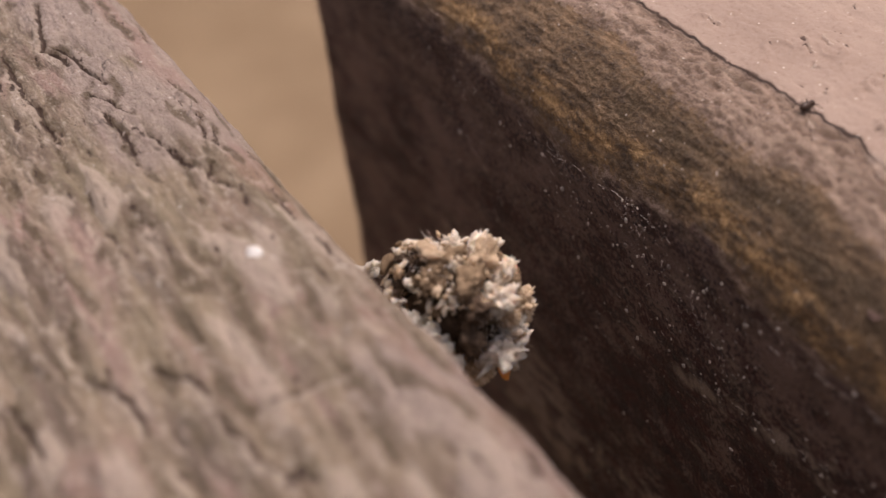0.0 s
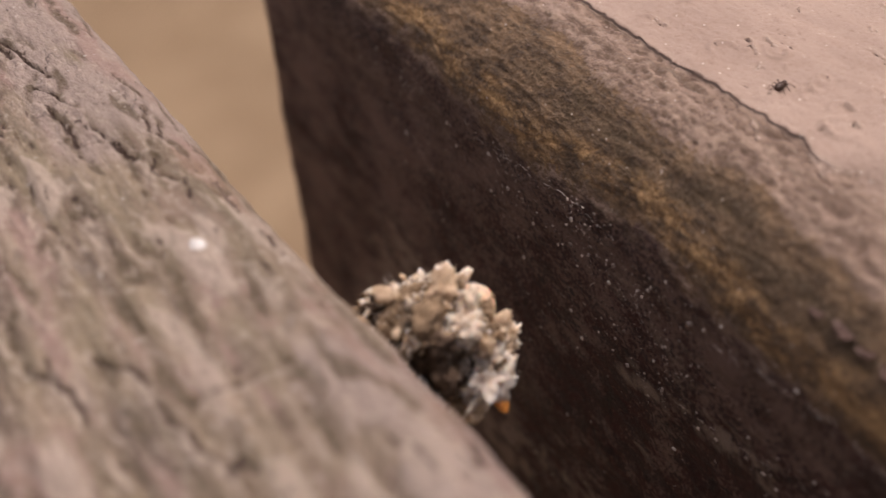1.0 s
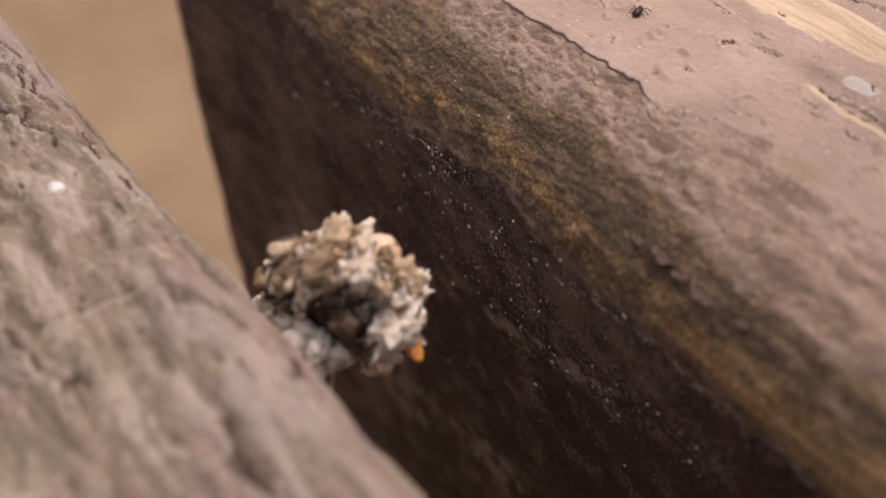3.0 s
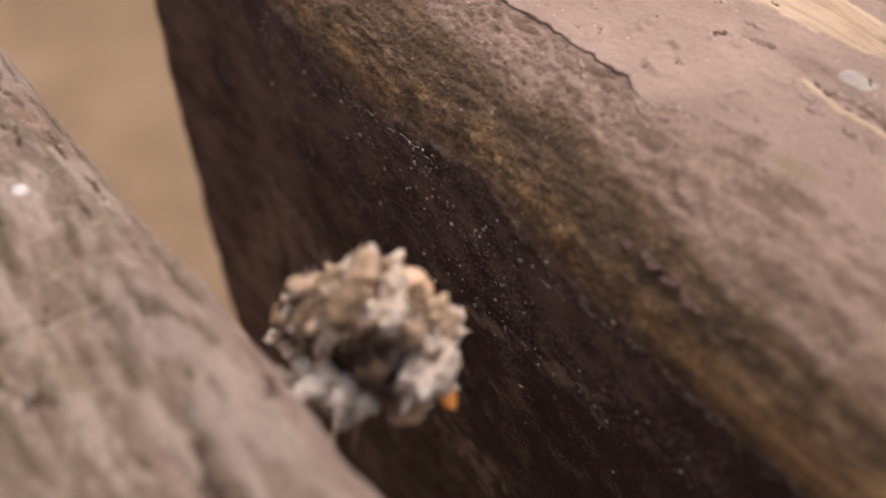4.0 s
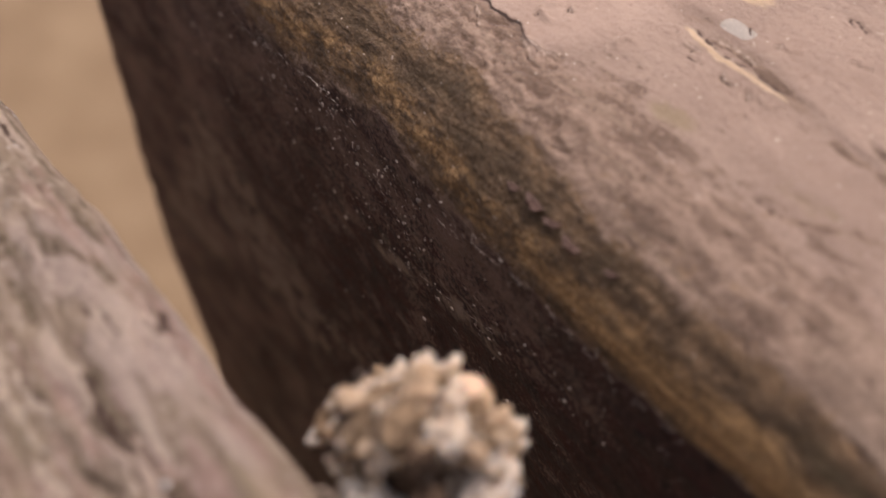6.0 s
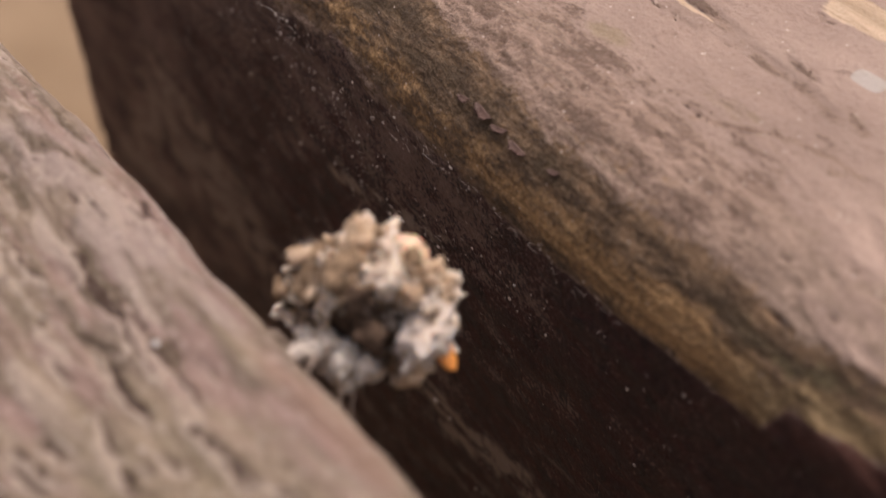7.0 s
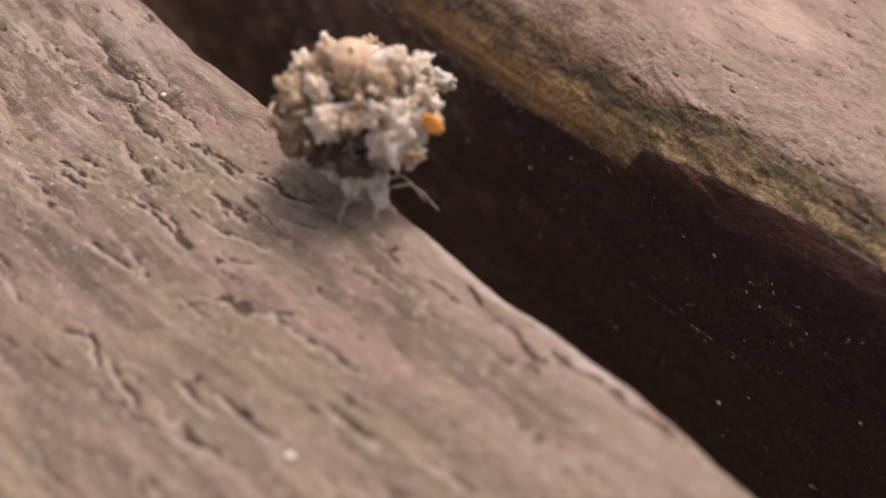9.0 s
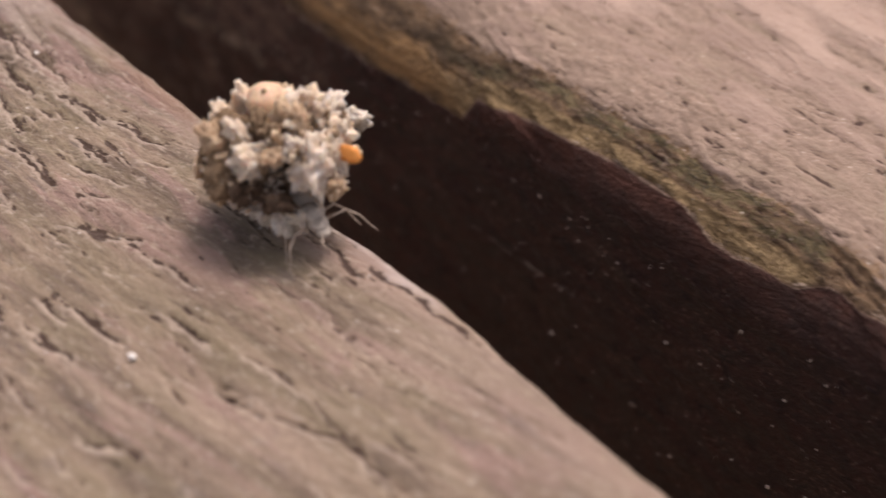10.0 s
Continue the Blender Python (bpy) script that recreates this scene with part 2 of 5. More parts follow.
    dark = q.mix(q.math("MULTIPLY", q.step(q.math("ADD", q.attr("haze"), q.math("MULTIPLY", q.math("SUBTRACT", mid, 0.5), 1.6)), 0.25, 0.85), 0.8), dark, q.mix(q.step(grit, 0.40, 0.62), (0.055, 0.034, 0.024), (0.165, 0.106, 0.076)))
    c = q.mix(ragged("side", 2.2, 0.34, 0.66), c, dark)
    c = q.mix(q.attr("red_lit"), c, q.mix(q.step(mid, 0.35, 0.65), (0.078, 0.0270, 0.0180), (0.120, 0.044, 0.028)))
    c = q.mix(ragged("scuff", 1.6, 0.15, 0.85, q.math("ADD", q.math("MULTIPLY", grain, 0.6), q.math("MULTIPLY", grit, 0.4))), c, (0.310, 0.240, 0.188))
    pit = q.math("ADD", q.attr("pit"), q.math("MULTIPLY", q.math("SUBTRACT", grit, 0.5), 1.1))
    c = q.mix(q.step(q.math("ADD", q.attr("rim"), q.math("MULTIPLY", q.math("SUBTRACT", grit, 0.5), 1.2)), 0.40, 0.75, 0.0, 0.75), c, (0.66, 0.535, 0.445))
    c = q.mix(q.step(pit, 0.28, 0.50, 0.0, 0.92), c, (0.070, 0.037, 0.028))
    # near-white dots paint the sparkle of the worn grains
    glint = q.math("MULTIPLY", q.step(q.voronoi(v, 1700), 0.05, 0.15, 1.0, 0.0), q.step(mid, 0.48, 0.56))
    glint = q.math("MULTIPLY", glint, q.step(q.attr("side"), 0.2, 0.9, 1.0, 0.22))
    c = q.mix(glint, c, (0.74, 0.65, 0.57))
    rel = q.math("MULTIPLY", both, q.step(q.attr("film"), 0.6, 1.1, 1.0, 0.30))
    q.bump(q.math("SUBTRACT", rel, q.math("MULTIPLY", split, 0.1)), 0.00055, 1.0)
    rough = q.math("SUBTRACT", q.step(both, 0.4, 0.6, 0.42, 0.72), q.math("MULTIPLY", q.attr("side"), -0.10))
    return q.set(c, rough, 0.35)


def mat_plain_timber():
    q = Mat("bearer_timber")
    v = q.coords()
    g = q.noise(q.scale(v, (1, 0.08, 1)), 220, 4, 0.6)
    q.bump(g, 0.0006)
    return q.set(q.mix(g, (0.10, 0.065, 0.05), (0.26, 0.18, 0.15)), 0.8)


def mat_ground():
    q = Mat("sandy_ground")
    v = q.coords()
    a = q.noise(v, 26, 5, 0.65)
    b = q.noise(v, 160, 4, 0.65)
    c = q.mix(q.step(a, 0.3, 0.7), (0.245, 0.174, 0.106), (0.352, 0.260, 0.165))
    c = q.mix(q.step(q.noise(v, 9, 3, 0.6), 0.40, 0.66, 0.0, 0.55), c, (0.235, 0.165, 0.098))
    c = q.mix(q.step(b, 0.35, 0.7, 0.0, 0.4), c, (0.30, 0.205, 0.13))
    q.bump(b, 0.003)
    return q.set(c, 0.95, 0.2)


def mat_fluff(name, lo, hi, mix=0.5, soft=0.0):
    q = Mat(name)
    v = q.coords()
    n = q.noise(v, 1800, 4, 0.7)
    f = q.noise(v, 6500, 2, 0.6)
    c = q.mix(q.step(n, 0.3, 0.7), lo, hi)
    c = q.mix(q.step(q.rnd(), 0.0, 1.0, 0.0, mix), c, tuple(0.5 * (a + b) * 0.62 for a, b in zip(lo, hi)))
    q.bump(q.math("ADD", n, f), 0.00010)
    q.b.inputs["Subsurface Radius"].default_value = (0.9, 0.7, 0.5)
    return q.set(c, 0.95, 0.12, Subsurface_Weight=soft, Subsurface_Scale=0.0006)


WEATHERED = mat_left()
PAINTED = mat_right()
BEARER = mat_plain_timber()
GROUND = mat_ground()
CREAM = mat_fluff("cream_fluff", (0.68, 0.530, 0.400), (0.94, 0.82, 0.68), 0.25, 0.5)
TAN = mat_fluff("tan_fluff", (0.43, 0.305, 0.200), (0.76, 0.580, 0.410), 0.4, 0.3)
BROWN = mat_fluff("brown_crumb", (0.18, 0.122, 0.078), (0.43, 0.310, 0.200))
DARK_SHADE = mat_fluff("dark_shade_crumb", (0.058, 0.038, 0.028), (0.18, 0.125, 0.088))
GREYW = mat_fluff("grey_white_fluff", (0.64, 0.53, 0.43), (0.92, 0.84, 0.75), 0.3, 0.5)
BELLY = mat_fluff("white_belly_fluff", (0.54, 0.475, 0.395), (0.84, 0.79, 0.71), 0.2, 0.4)


def mat_dust():
    """Dust grains, each its own grey."""
    q = Mat("dust_grain")
    n = q.t.nodes.new("ShaderNodeNewGeometry").outputs["Random Per Island"]
    g = q.noise(q.coords(), 4000, 2, 0.5)
    q.bump(g, 0.00003)
    return q.set(q.mix(n, (0.18, 0.138, 0.115), (0.82, 0.75, 0.68)), 0.7, 0.3)


DUST = mat_dust()


def mat_simple(name, color, rough, rel=0.0002, scale=1500, **more):
    q = Mat(name)
    n = q.noise(q.coords(), scale, 4, 0.6)
    q.bump(n, rel)
    return q.set(q.mix(q.step(n, 0.3, 0.7), tuple(0.72 * c for c in color), color), rough, 0.4, **more)


ORANGE = mat_simple("orange_flake", (0.88, 0.35, 0.08), 0.45, 0.00006, 2200)
PEACH = mat_simple("peach_husk", (0.86, 0.62, 0.43), 0.45, 0.00008, Subsurface_Weight=0.4, Subsurface_Scale=0.0006)
PALE = mat_simple("pale_insect_skin", (0.66, 0.60, 0.52), 0.5, 0.0001, 2500)
LEGM = mat_simple("amber_leg", (0.50, 0.41, 0.33), 0.45, 0.00003, 4000)
WHITE = mat_simple("white_speck", (0.88, 0.86, 0.82), 0.6, 0.0001, 3000)
SPLINTER = mat_simple("pale_splinter", (0.80, 0.72, 0.63), 0.45, 0.00003, 4000)
SILK = mat_simple("spider_silk", (0.72, 0.66, 0.60), 0.5, 0.00002, 3000)
FLAKE = mat_simple("mauve_paint_flake", (0.125, 0.072, 0.056), 0.6, 0.0001)
MITE = mat_simple("dark_shiny_shell", (0.06, 0.030, 0.018), 0.25, 0.00003, 3000)


# ---- numeric noise ----
def gnoise(x, y, seed):
    """Smooth gradient noise on arrays, about -1 to 1."""
    xi, yi = np.floor(x).astype(np.int64), np.floor(y).astype(np.int64)
    xf, yf = x - xi, y - yi

    def grad(ix, iy, dx, dy):
        h = (ix * 374761393 + iy * 668265263 + seed * 1442695041) & 0xFFFFFFFF
        h = ((h ^ (h >> 13)) * 1274126177) & 0xFFFFFFFF
        a = ((h ^ (h >> 16)) & 0xFFFF) / 65536.0 * 2 * np.pi
        return np.cos(a) * dx + np.sin(a) * dy

    u, w = xf * xf * xf * (xf * (xf * 6 - 15) + 10), yf * yf * yf * (yf * (yf * 6 - 15) + 10)
    n0 = grad(xi, yi, xf, yf) * (1 - u) + grad(xi + 1, yi, xf - 1, yf) * u
    n1 = grad(xi, yi + 1, xf, yf - 1) * (1 - u) + grad(xi + 1, yi + 1, xf - 1, yf - 1) * u
    return (n0 * (1 - w) + n1 * w) * 1.5


def fbm(x, y, seed, octaves=4, gain=0.5):
    total, amp, norm = 0.0, 1.0, 0.0
    for k in range(octaves):
        total = total + amp * gnoise(x * 2**k + 17.3 * k, y * 2**k - 9.1 * k, seed + k)
        norm, amp = norm + amp, amp * gain
    return total / norm


def smooth(v, lo, hi):
    t = np.clip((v - lo) / (hi - lo), 0, 1)
    return t * t * (3 - 2 * t)


def ticks(lo, hi, fine_lo, fine_hi, step, growth=1.25):
    """Even fine steps in the middle, growing steps to both ends."""
    mid = list(np.arange(fine_lo, fine_hi, step))
    up, down, d = [], [], step
    x = mid[-1]
    while x < hi:
        d *= growth
        x = min(hi, x + d)
        up.append(x)
    x, d = mid[0], step
    while x > lo:
        d *= growth
        x = max(lo, x - d)
        down.append(x)
    return np.array(down[::-1] + mid + up)


def sheet_mesh(name, pos, fields, material, wood, caps=True):
    """A mesh from a grid of positions (nx, ns, 3) in mm that closes round in its second direction."""
    nx, ns = pos.shape[:2]
    me = bpy.data.meshes.new(name)
    idx = np.arange(nx * ns).reshape(nx, ns)
    nxt = np.roll(idx, -1, axis=1)
    quads = np.stack([idx[:-1], idx[1:], nxt[1:], nxt[:-1]], -1).reshape(-1, 4)
    verts = pos.reshape(-1, 3) * MM
    faces = quads.tolist()
    if caps:
        faces.append(idx[0].tolist())
        faces.append(idx[-1][::-1].tolist())
    me.from_pydata(verts.tolist(), [], faces)
    for key, val in fields.items():
        a = me.attributes.new(key, "FLOAT", "POINT")
        a.data.foreach_set("value", np.ascontiguousarray(np.broadcast_to(val, (nx, ns)), dtype=np.float32).ravel())
    a = me.attributes.new("wood", "FLOAT_VECTOR", "POINT")
    a.data.foreach_set("vector", np.ascontiguousarray(wood * MM, dtype=np.float32).ravel())
    me.polygons.foreach_set("use_smooth", np.ones(len(me.polygons), dtype=bool))
    me.materials.append(material)
    me.update()
    return me


def beam_profile(width, thick, radius, s_ticks):
    """Points and normals (y, z) round a beam with rounded arrises. s runs from the top middle, over the
    arris that faces -y ... y = 0 is that side, z = 0 the top; s = 0 where the top would meet the side."""
    arc = radius * math.pi / 2
    y, z, ny, nz = [], [], [], []
    for s in s_ticks:
        u = radius - s
        if u < 0:
            p = (s, 0.0, 0.0, 1.0)
        elif u < arc:
            a = u / radius
            p = (radius - radius * math.sin(a), -radius + radius * math.cos(a), -math.sin(a), math.cos(a))
        else:
            p = (0.0, -radius - (u - arc), -1.0, 0.0)
        for lst, q in zip((y, z, ny, nz), p):
            lst.append(q)
    return tuple(np.array(q) for q in (y, z, ny, nz))


def closed_ring(width, thick, radius, s_ticks):
    """The visible run of the profile, closed by the underside and the far side."""
    y, z, ny, nz = beam_profile(width, thick, radius, s_ticks)
    r = 5.0
    ey, ez, eny, enz = [], [], [], []
    for cy, cz, a0 in ((r, -thick + r, 180), (width - r, -thick + r, 270), (width - r, -r, 0)):
        for k in range(7):
            a = radians(a0 + 15 * k)
            ey.append(cy + r * math.cos(a)); ez.append(cz + r * math.sin(a))
            eny.append(math.cos(a)); enz.append(math.sin(a))
    return (np.r_[y, ey], np.r_[z, ez], np.r_[ny, eny], np.r_[nz, enz])


def stamp_pits(x, s, spots):
    """Sum of elongated hollows: spots of (x, s, length, width, turn, depth)."""
    out = np.zeros(np.broadcast(x, s).shape)
    for px, ps, ln, wd, a, dep in spots:
        i = np.where(np.abs(x[:, 0] - px) < ln * 2.2)[0]
        j = np.where(np.abs(s[0] - ps) < max(wd, ln * abs(math.sin(a))) * 2.6 + wd)[0]
        if len(i) == 0 or len(j) == 0:
            continue
        sl = np.ix_(i, j)
        dx, ds = x[i] - px, s[:, j] - ps
        u = (dx * math.cos(a) + ds * math.sin(a)) / ln
        v = (-dx * math.sin(a) + ds * math.cos(a)) / wd
        v = v + 0.5 * gnoise(dx * 1.3 + px, ds * 0.2 + ps, 5)
        out[sl] = np.maximum(out[sl], dep * np.exp(-(u ** 4) - v * v))
    return out


def stamp_cracks(x, s, lines, width, seed=1):
    """Jagged cracks along broken lines of (x, s): 1 in the crack, and a wider halo round it."""
    core, halo, lift = (np.zeros(np.broadcast(x, s).shape) for _ in range(3))
    for k, line in enumerate(lines):
        for (x0, s0), (x1, s1) in zip(line, line[1:]):
            i = np.where((x[:, 0] > min(x0, x1) - 1.6) & (x[:, 0] < max(x0, x1) + 1.6))[0]
            j = np.where((s[0] > min(s0, s1) - 1.6) & (s[0] < max(s0, s1) + 1.6))[0]
            if len(i) == 0 or len(j) == 0:
                continue
            sl = np.ix_(i, j)
            px = x[i] + 0.25 * gnoise(x[i] * 0.5, s[:, j] * 0.5, seed + k)
            ps = s[:, j] + 0.28 * gnoise(x[i] * 0.55 + 5, s[:, j] * 0.12, seed + k + 3) + 0.12 * gnoise(x[i] * 2.3, s[:, j] * 0.6, seed + 5)
            dx, ds = x1 - x0, s1 - s0
            ln = dx * dx + ds * ds
            t = ((px - x0) * dx + (ps - s0) * ds) / ln
            tc = np.clip(t, 0, 1)
            off_x, off_s = px - x0 - tc * dx, ps - s0 - tc * ds
            r = np.hypot(off_x, off_s)
            w = width * (0.55 + 0.6 * (0.5 + 0.5 * gnoise(px * 0.9 + k, ps * 0.1, seed + 7)))
            core[sl] = np.maximum(core[sl], np.exp(-((r / w) ** 2)))
            halo[sl] = np.maximum(halo[sl], np.exp(-((r / (w * 2.4)) ** 2)))
            side = (off_s * dx - off_x * ds) / math.sqrt(ln)
            lift[sl] = np.maximum(lift[sl], np.exp(-((side - 2.0 * w) / (1.8 * w)) ** 2) * np.exp(-((r / (w * 4.5)) ** 4)))
    return core, halo, lift


# cracks of the near beam: (mm along it, mm in from its edge)
CRACKS_OLD = (((-40.7, 4.7), (-35.3, 6.0), (-33.2, 5.5)), ((-35.2, 5.1), (-29.9, 4.7)), ((-29.8, 5.5), (-27.1, 4.8)),
              ((-27.4, 5.6), (-23.1, 5.7), (-22.3, 4.2), (-20.2, 3.8)), ((-36.8, 1.2), (-33.5, 1.0)), ((-28.4, 1.8), (-25.2, 1.2)), ((-25.0, 1.9), (-23.2, 1.6), (-21.6, 2.0)), ((-17.4, 1.4), (-15.8, 1.1)), ((-15.2, 1.5), (-12.6, 1.3), (-9.6, 1.2)), ((-24.5, 4.4), (-22.2, 4.0), (-20.6, 4.1)), ((-23.4, 2.3), (-20.8, 2.0)), ((-20.2, 3.0), (-18.9, 3.7), (-17.6, 3.2)),
              ((-36.7, 8.0), (-31.3, 8.3), (-26.4, 8.3)), ((-10.3, 16.2), (-6.3, 16.0)), ((-9.5, 13.1), (-7.0, 12.2), (-5.0, 12.3)),
              ((-8.6, 10.5), (-5.7, 9.4)), ((-4.6, 9.7), (-0.8, 9.2), (0.6, 8.5)), ((-3.8, 8.7), (-3.4, 5.1)))
CRACKS_MID = (((5.7, 4.8), (11.9, 5.1)), ((12.0, 6.3), (15.2, 6.8)), ((17.2, 5.5), (21.0, 5.2)), ((21.3, 4.6), (24.8, 4.0)), ((19.4, 9.7), (24.1, 9.7)),
              ((20.8, 12.9), (23.8, 12.3)), ((14.4, 11.3), (15.7, 10.6)), ((27.4, 10.7), (28.4, 9.8), (30.9, 8.7)), ((27.6, 10.4), (30.0, 9.5)), ((28.2, 15.9), (31.3, 16.2)),
              ((6.0, 4.8), (10.0, 5.2)), ((12.5, 4.8), (16.2, 4.8)), ((12.4, 6.4), (15.2, 6.6)), ((21.5, 6.8), (23.9, 6.6)), ((14.9, 11.4), (16.7, 11.1)), ((14.2, 10.2), (15.8, 9.7)), ((14.6, 8.0), (18.6, 8.6)), ((22.7, 12.0), (24.5, 11.9)), ((17.6, 5.2), (20.6, 5.0)))
CRACKS_NEW = (((31.4, 14.4), (33.3, 14.2)), ((33.1, 13.3), (36.5, 12.9)), ((36.2, 10.5), (39.0, 10.2)), ((41.7, 11.3), (43.7, 11.0)), ((44.9, 10.4), (47.8, 8.8), (51.0, 8.9)),
              ((41.0, 9.1), (44.2, 8.6)), ((33.3, 15.4), (35.9, 15.2)), ((25.1, 16.5), (26.1, 15.7), (28.1, 16.3)), ((31.9, 9.0), (35.6, 8.4)),
              ((33.6, 13.3), (34.9, 13.0)), ((37.1, 10.5), (39.0, 10.2)), ((34.2, 15.8), (35.6, 15.1)), ((40.7, 17.1), (41.9, 16.2)))
CRACKS_FINE = (((5.8, 4.8), (11.3, 4.7), (14.0, 4.8)), ((11.9, 6.3), (13.4, 6.4), (15.8, 6.5)), ((4.4, 6.8), (6.1, 6.6)), ((10.7, 8.1), (12.2, 8.0)), ((14.1, 11.2), (16.5, 10.4)), ((19.0, 9.6), (22.1, 9.2), (24.0, 9.7)),
               ((16.9, 5.3), (20.5, 5.0)), ((21.0, 4.4), (24.4, 3.9)), ((21.0, 6.8), (23.6, 6.3)), ((17.6, 6.9), (18.6, 6.7)), ((25.5, 5.0), (26.7, 4.5)), ((23.4, 8.0), (26.3, 7.0)), ((25.2, 8.8), (26.7, 8.2)), ((9.4, 6.7), (12.0, 6.0)))
CRACKS_EDGE = (((34.2, 1.5), (37.0, 2.0), (40.2, 2.3)), ((39.6, 1.5), (42.4, 1.3)), ((42.8, 1.5), (46.7, 0.9)))

GAP = 15.30      # clear gap between the beams, mm
LEFT_TOP = 2.2   # how far the near beam stands above the other
END_X = -52.0    # where the far beam ends


def near_beam():
    xs = ticks(-420, 900, -46, 62, 0.13)
    s_fine = np.r_[ticks(4, 88, 4, 24, 0.125, 1.3)[::-1][:-1], np.arange(4, -4.0, -0.125), np.arange(-4, -38, -2.0)]
    width, thick, rad = 95.0, 74.2, 3.2
    y, z, ny, nz = closed_ring(width, thick, rad, s_fine)
    n_extra = len(y) - len(s_fine)
    s_all = np.r_[s_fine, np.full(n_extra, -60.0)]
    X, S = xs[:, None], s_all[None, :]
    vis = smooth(S, -30, -6) * np.ones_like(X)
    rng = np.random.default_rng(11)
    # grain runs a few degrees off the edge
    gx, gs = X + 0 * S, S - np.interp(X, (-50, 0, 10, 16, 25, 45, 62), (-1.6, 0.0, 0.5, 0.3, -0.5, -3.2, -5.2))
    warp = 0.5 * fbm(X / 9, S / 6, 3)
    old = smooth(X + 0 * S, 26, 2)
    plate = 1 - 0.6 * smooth(X + 0 * S, -14, -25) * smooth(S, 8, 4)
    d = 0.16 * plate * fbm(gx / 8, gs / 1.3 + warp, 21, 4, 0.5)
    ridges = 1 - np.abs(fbm(gx / 5.5, gs / 1.15 + warp, 31, 3, 0.42))
    wave = np.abs(fbm(gx / 4.5 + 0.3 * gs, gs / 1.5 + 1.6 * warp, 33, 2))
    furrow = np.abs(fbm(gx / 8.5, gs / 2.1 + 0.9 * warp, 35, 2, 0.38))
    d += (0.07 + 0.18 * old) * (ridges - 0.72) + plate * ((0.06 + 0.10 * old) * (0.3 - wave) + (0.04 + 0.46 * old) * (furrow - 0.22))
    d += 0.05 * fbm(gx / 0.9, gs / 0.4, 41, 3) + 0.25 * fbm(X / 24, S / 9, 51, 2) * smooth(S, 2, 7)
    # furrow dirt, its brown also carrying the relief's shade
    dirt_shade = smooth(0.25 - (ridges - 0.72) - 0.5 * (0.3 - wave) - 1.7 * old * (furrow - 0.22), 0.1, 0.75) * (0.55 + 0.45 * old)
    spots = []
    for _ in range(760):
        px = rng.uniform(-44, 44)
        ps = rng.uniform(-1.5, 22)
        spots.append((px, ps, rng.uniform(0.5, 1.5), rng.uniform(0.08, 0.18), np.interp(px, (-10, 8, 20), (0.10, 0.02, -0.08)) + rng.normal(0.0, 0.09), rng.uniform(0.10, 0.55)))
    for _ in range(200):
        px = rng.uniform(-46, 62)
        spots.append((px, rng.uniform(-1.5, 26), rng.uniform(0.4, 1.7), rng.uniform(0.08, 0.20),
                      (0.06 if px < 8 else -0.08) + rng.normal(0.0, 0.08), rng.uniform(0.25, 1.0) ** 1.3))
    for px, py, ln, wd, tn, dep in ((-15.4, -16.6, 0.7, 0.24, 0.0, 1.0), (4.4, -16.2, 1.0, 0.35, 0.2, 1.0), (28.6, -25.2, 1.4, 0.45, -0.25, 1.0), (0.4, -23.6, 0.8, 0.35, -0.3, 1.0)):
        spots.append((px, -GAP - py, ln, wd, tn, dep))
    wander = []
    for _ in range(250):
        x0, s0, ln = rng.uniform(-46, 62), rng.uniform(0.3, 25), rng.uniform(0.7, 3.4)
        tilt = rng.normal(-0.03, 0.07)
        wander.append(((x0, s0), (x0 + ln * 0.5, s0 + ln * 0.5 * tilt + rng.normal(0, 0.12)), (x0 + ln, s0 + ln * tilt)))
    core, halo, lift = stamp_cracks(X, S, CRACKS_OLD + CRACKS_MID + CRACKS_NEW + CRACKS_FINE, 0.14, 3)
    deep, deep_halo, _ = stamp_cracks(X, S, CRACKS_OLD, 0.15, 3)
    halo = np.maximum(halo, deep_halo)
    edge_core, edge_halo, _ = stamp_cracks(X, S, CRACKS_EDGE, 0.24, 9)
    core, halo = np.maximum(core, edge_core), np.maximum(halo, edge_halo)
    core2, halo2, lift2 = stamp_cracks(X, S, wander, 0.11, 23)
    core, halo, lift = np.maximum(core, (0.68 - 0.2 * old) * core2), np.maximum(halo, 0.7 * halo2), np.maximum(lift, 0.6 * lift2)
    pit = np.maximum(stamp_pits(X, S, spots), core)
    pit = pit * np.clip(0.72 + 0.9 * fbm(X / 0.9, S / 0.45, 161, 3), 0.1, 1.1)
    hollow = np.zeros_like(pit)
    for hx, hs, ln, wd, tn, dep in ((28.2, 9.5, 2.1, 0.62, -0.47, 1.0), (27.4, 13.8, 1.3, 0.55, -0.1, 0.8), (42.3, 11.0, 1.1, 0.40, -0.22, 1.0), (47.0, 8.7, 1.6, 0.30, -0.12, 0.8), (50.4, 8.5, 1.6, 0.30, 0.03, 0.8), (5.2, 2.2, 0.9, 0.30, 0.3, 0.8)):
        hollow = np.maximum(hollow, stamp_pits(X, S, ((hx, hs, ln, wd, tn, dep),)))
    hollow = hollow * np.clip(0.8 + 0.9 * fbm(X / 1.1, S / 0.5, 165, 3), 0.1, 1.2)
    dirt_shade = np.clip(dirt_shade + 0.5 * hollow, 0, 1.2)
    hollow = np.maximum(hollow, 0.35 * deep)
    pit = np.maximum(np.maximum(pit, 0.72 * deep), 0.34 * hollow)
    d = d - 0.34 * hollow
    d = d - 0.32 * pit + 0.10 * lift
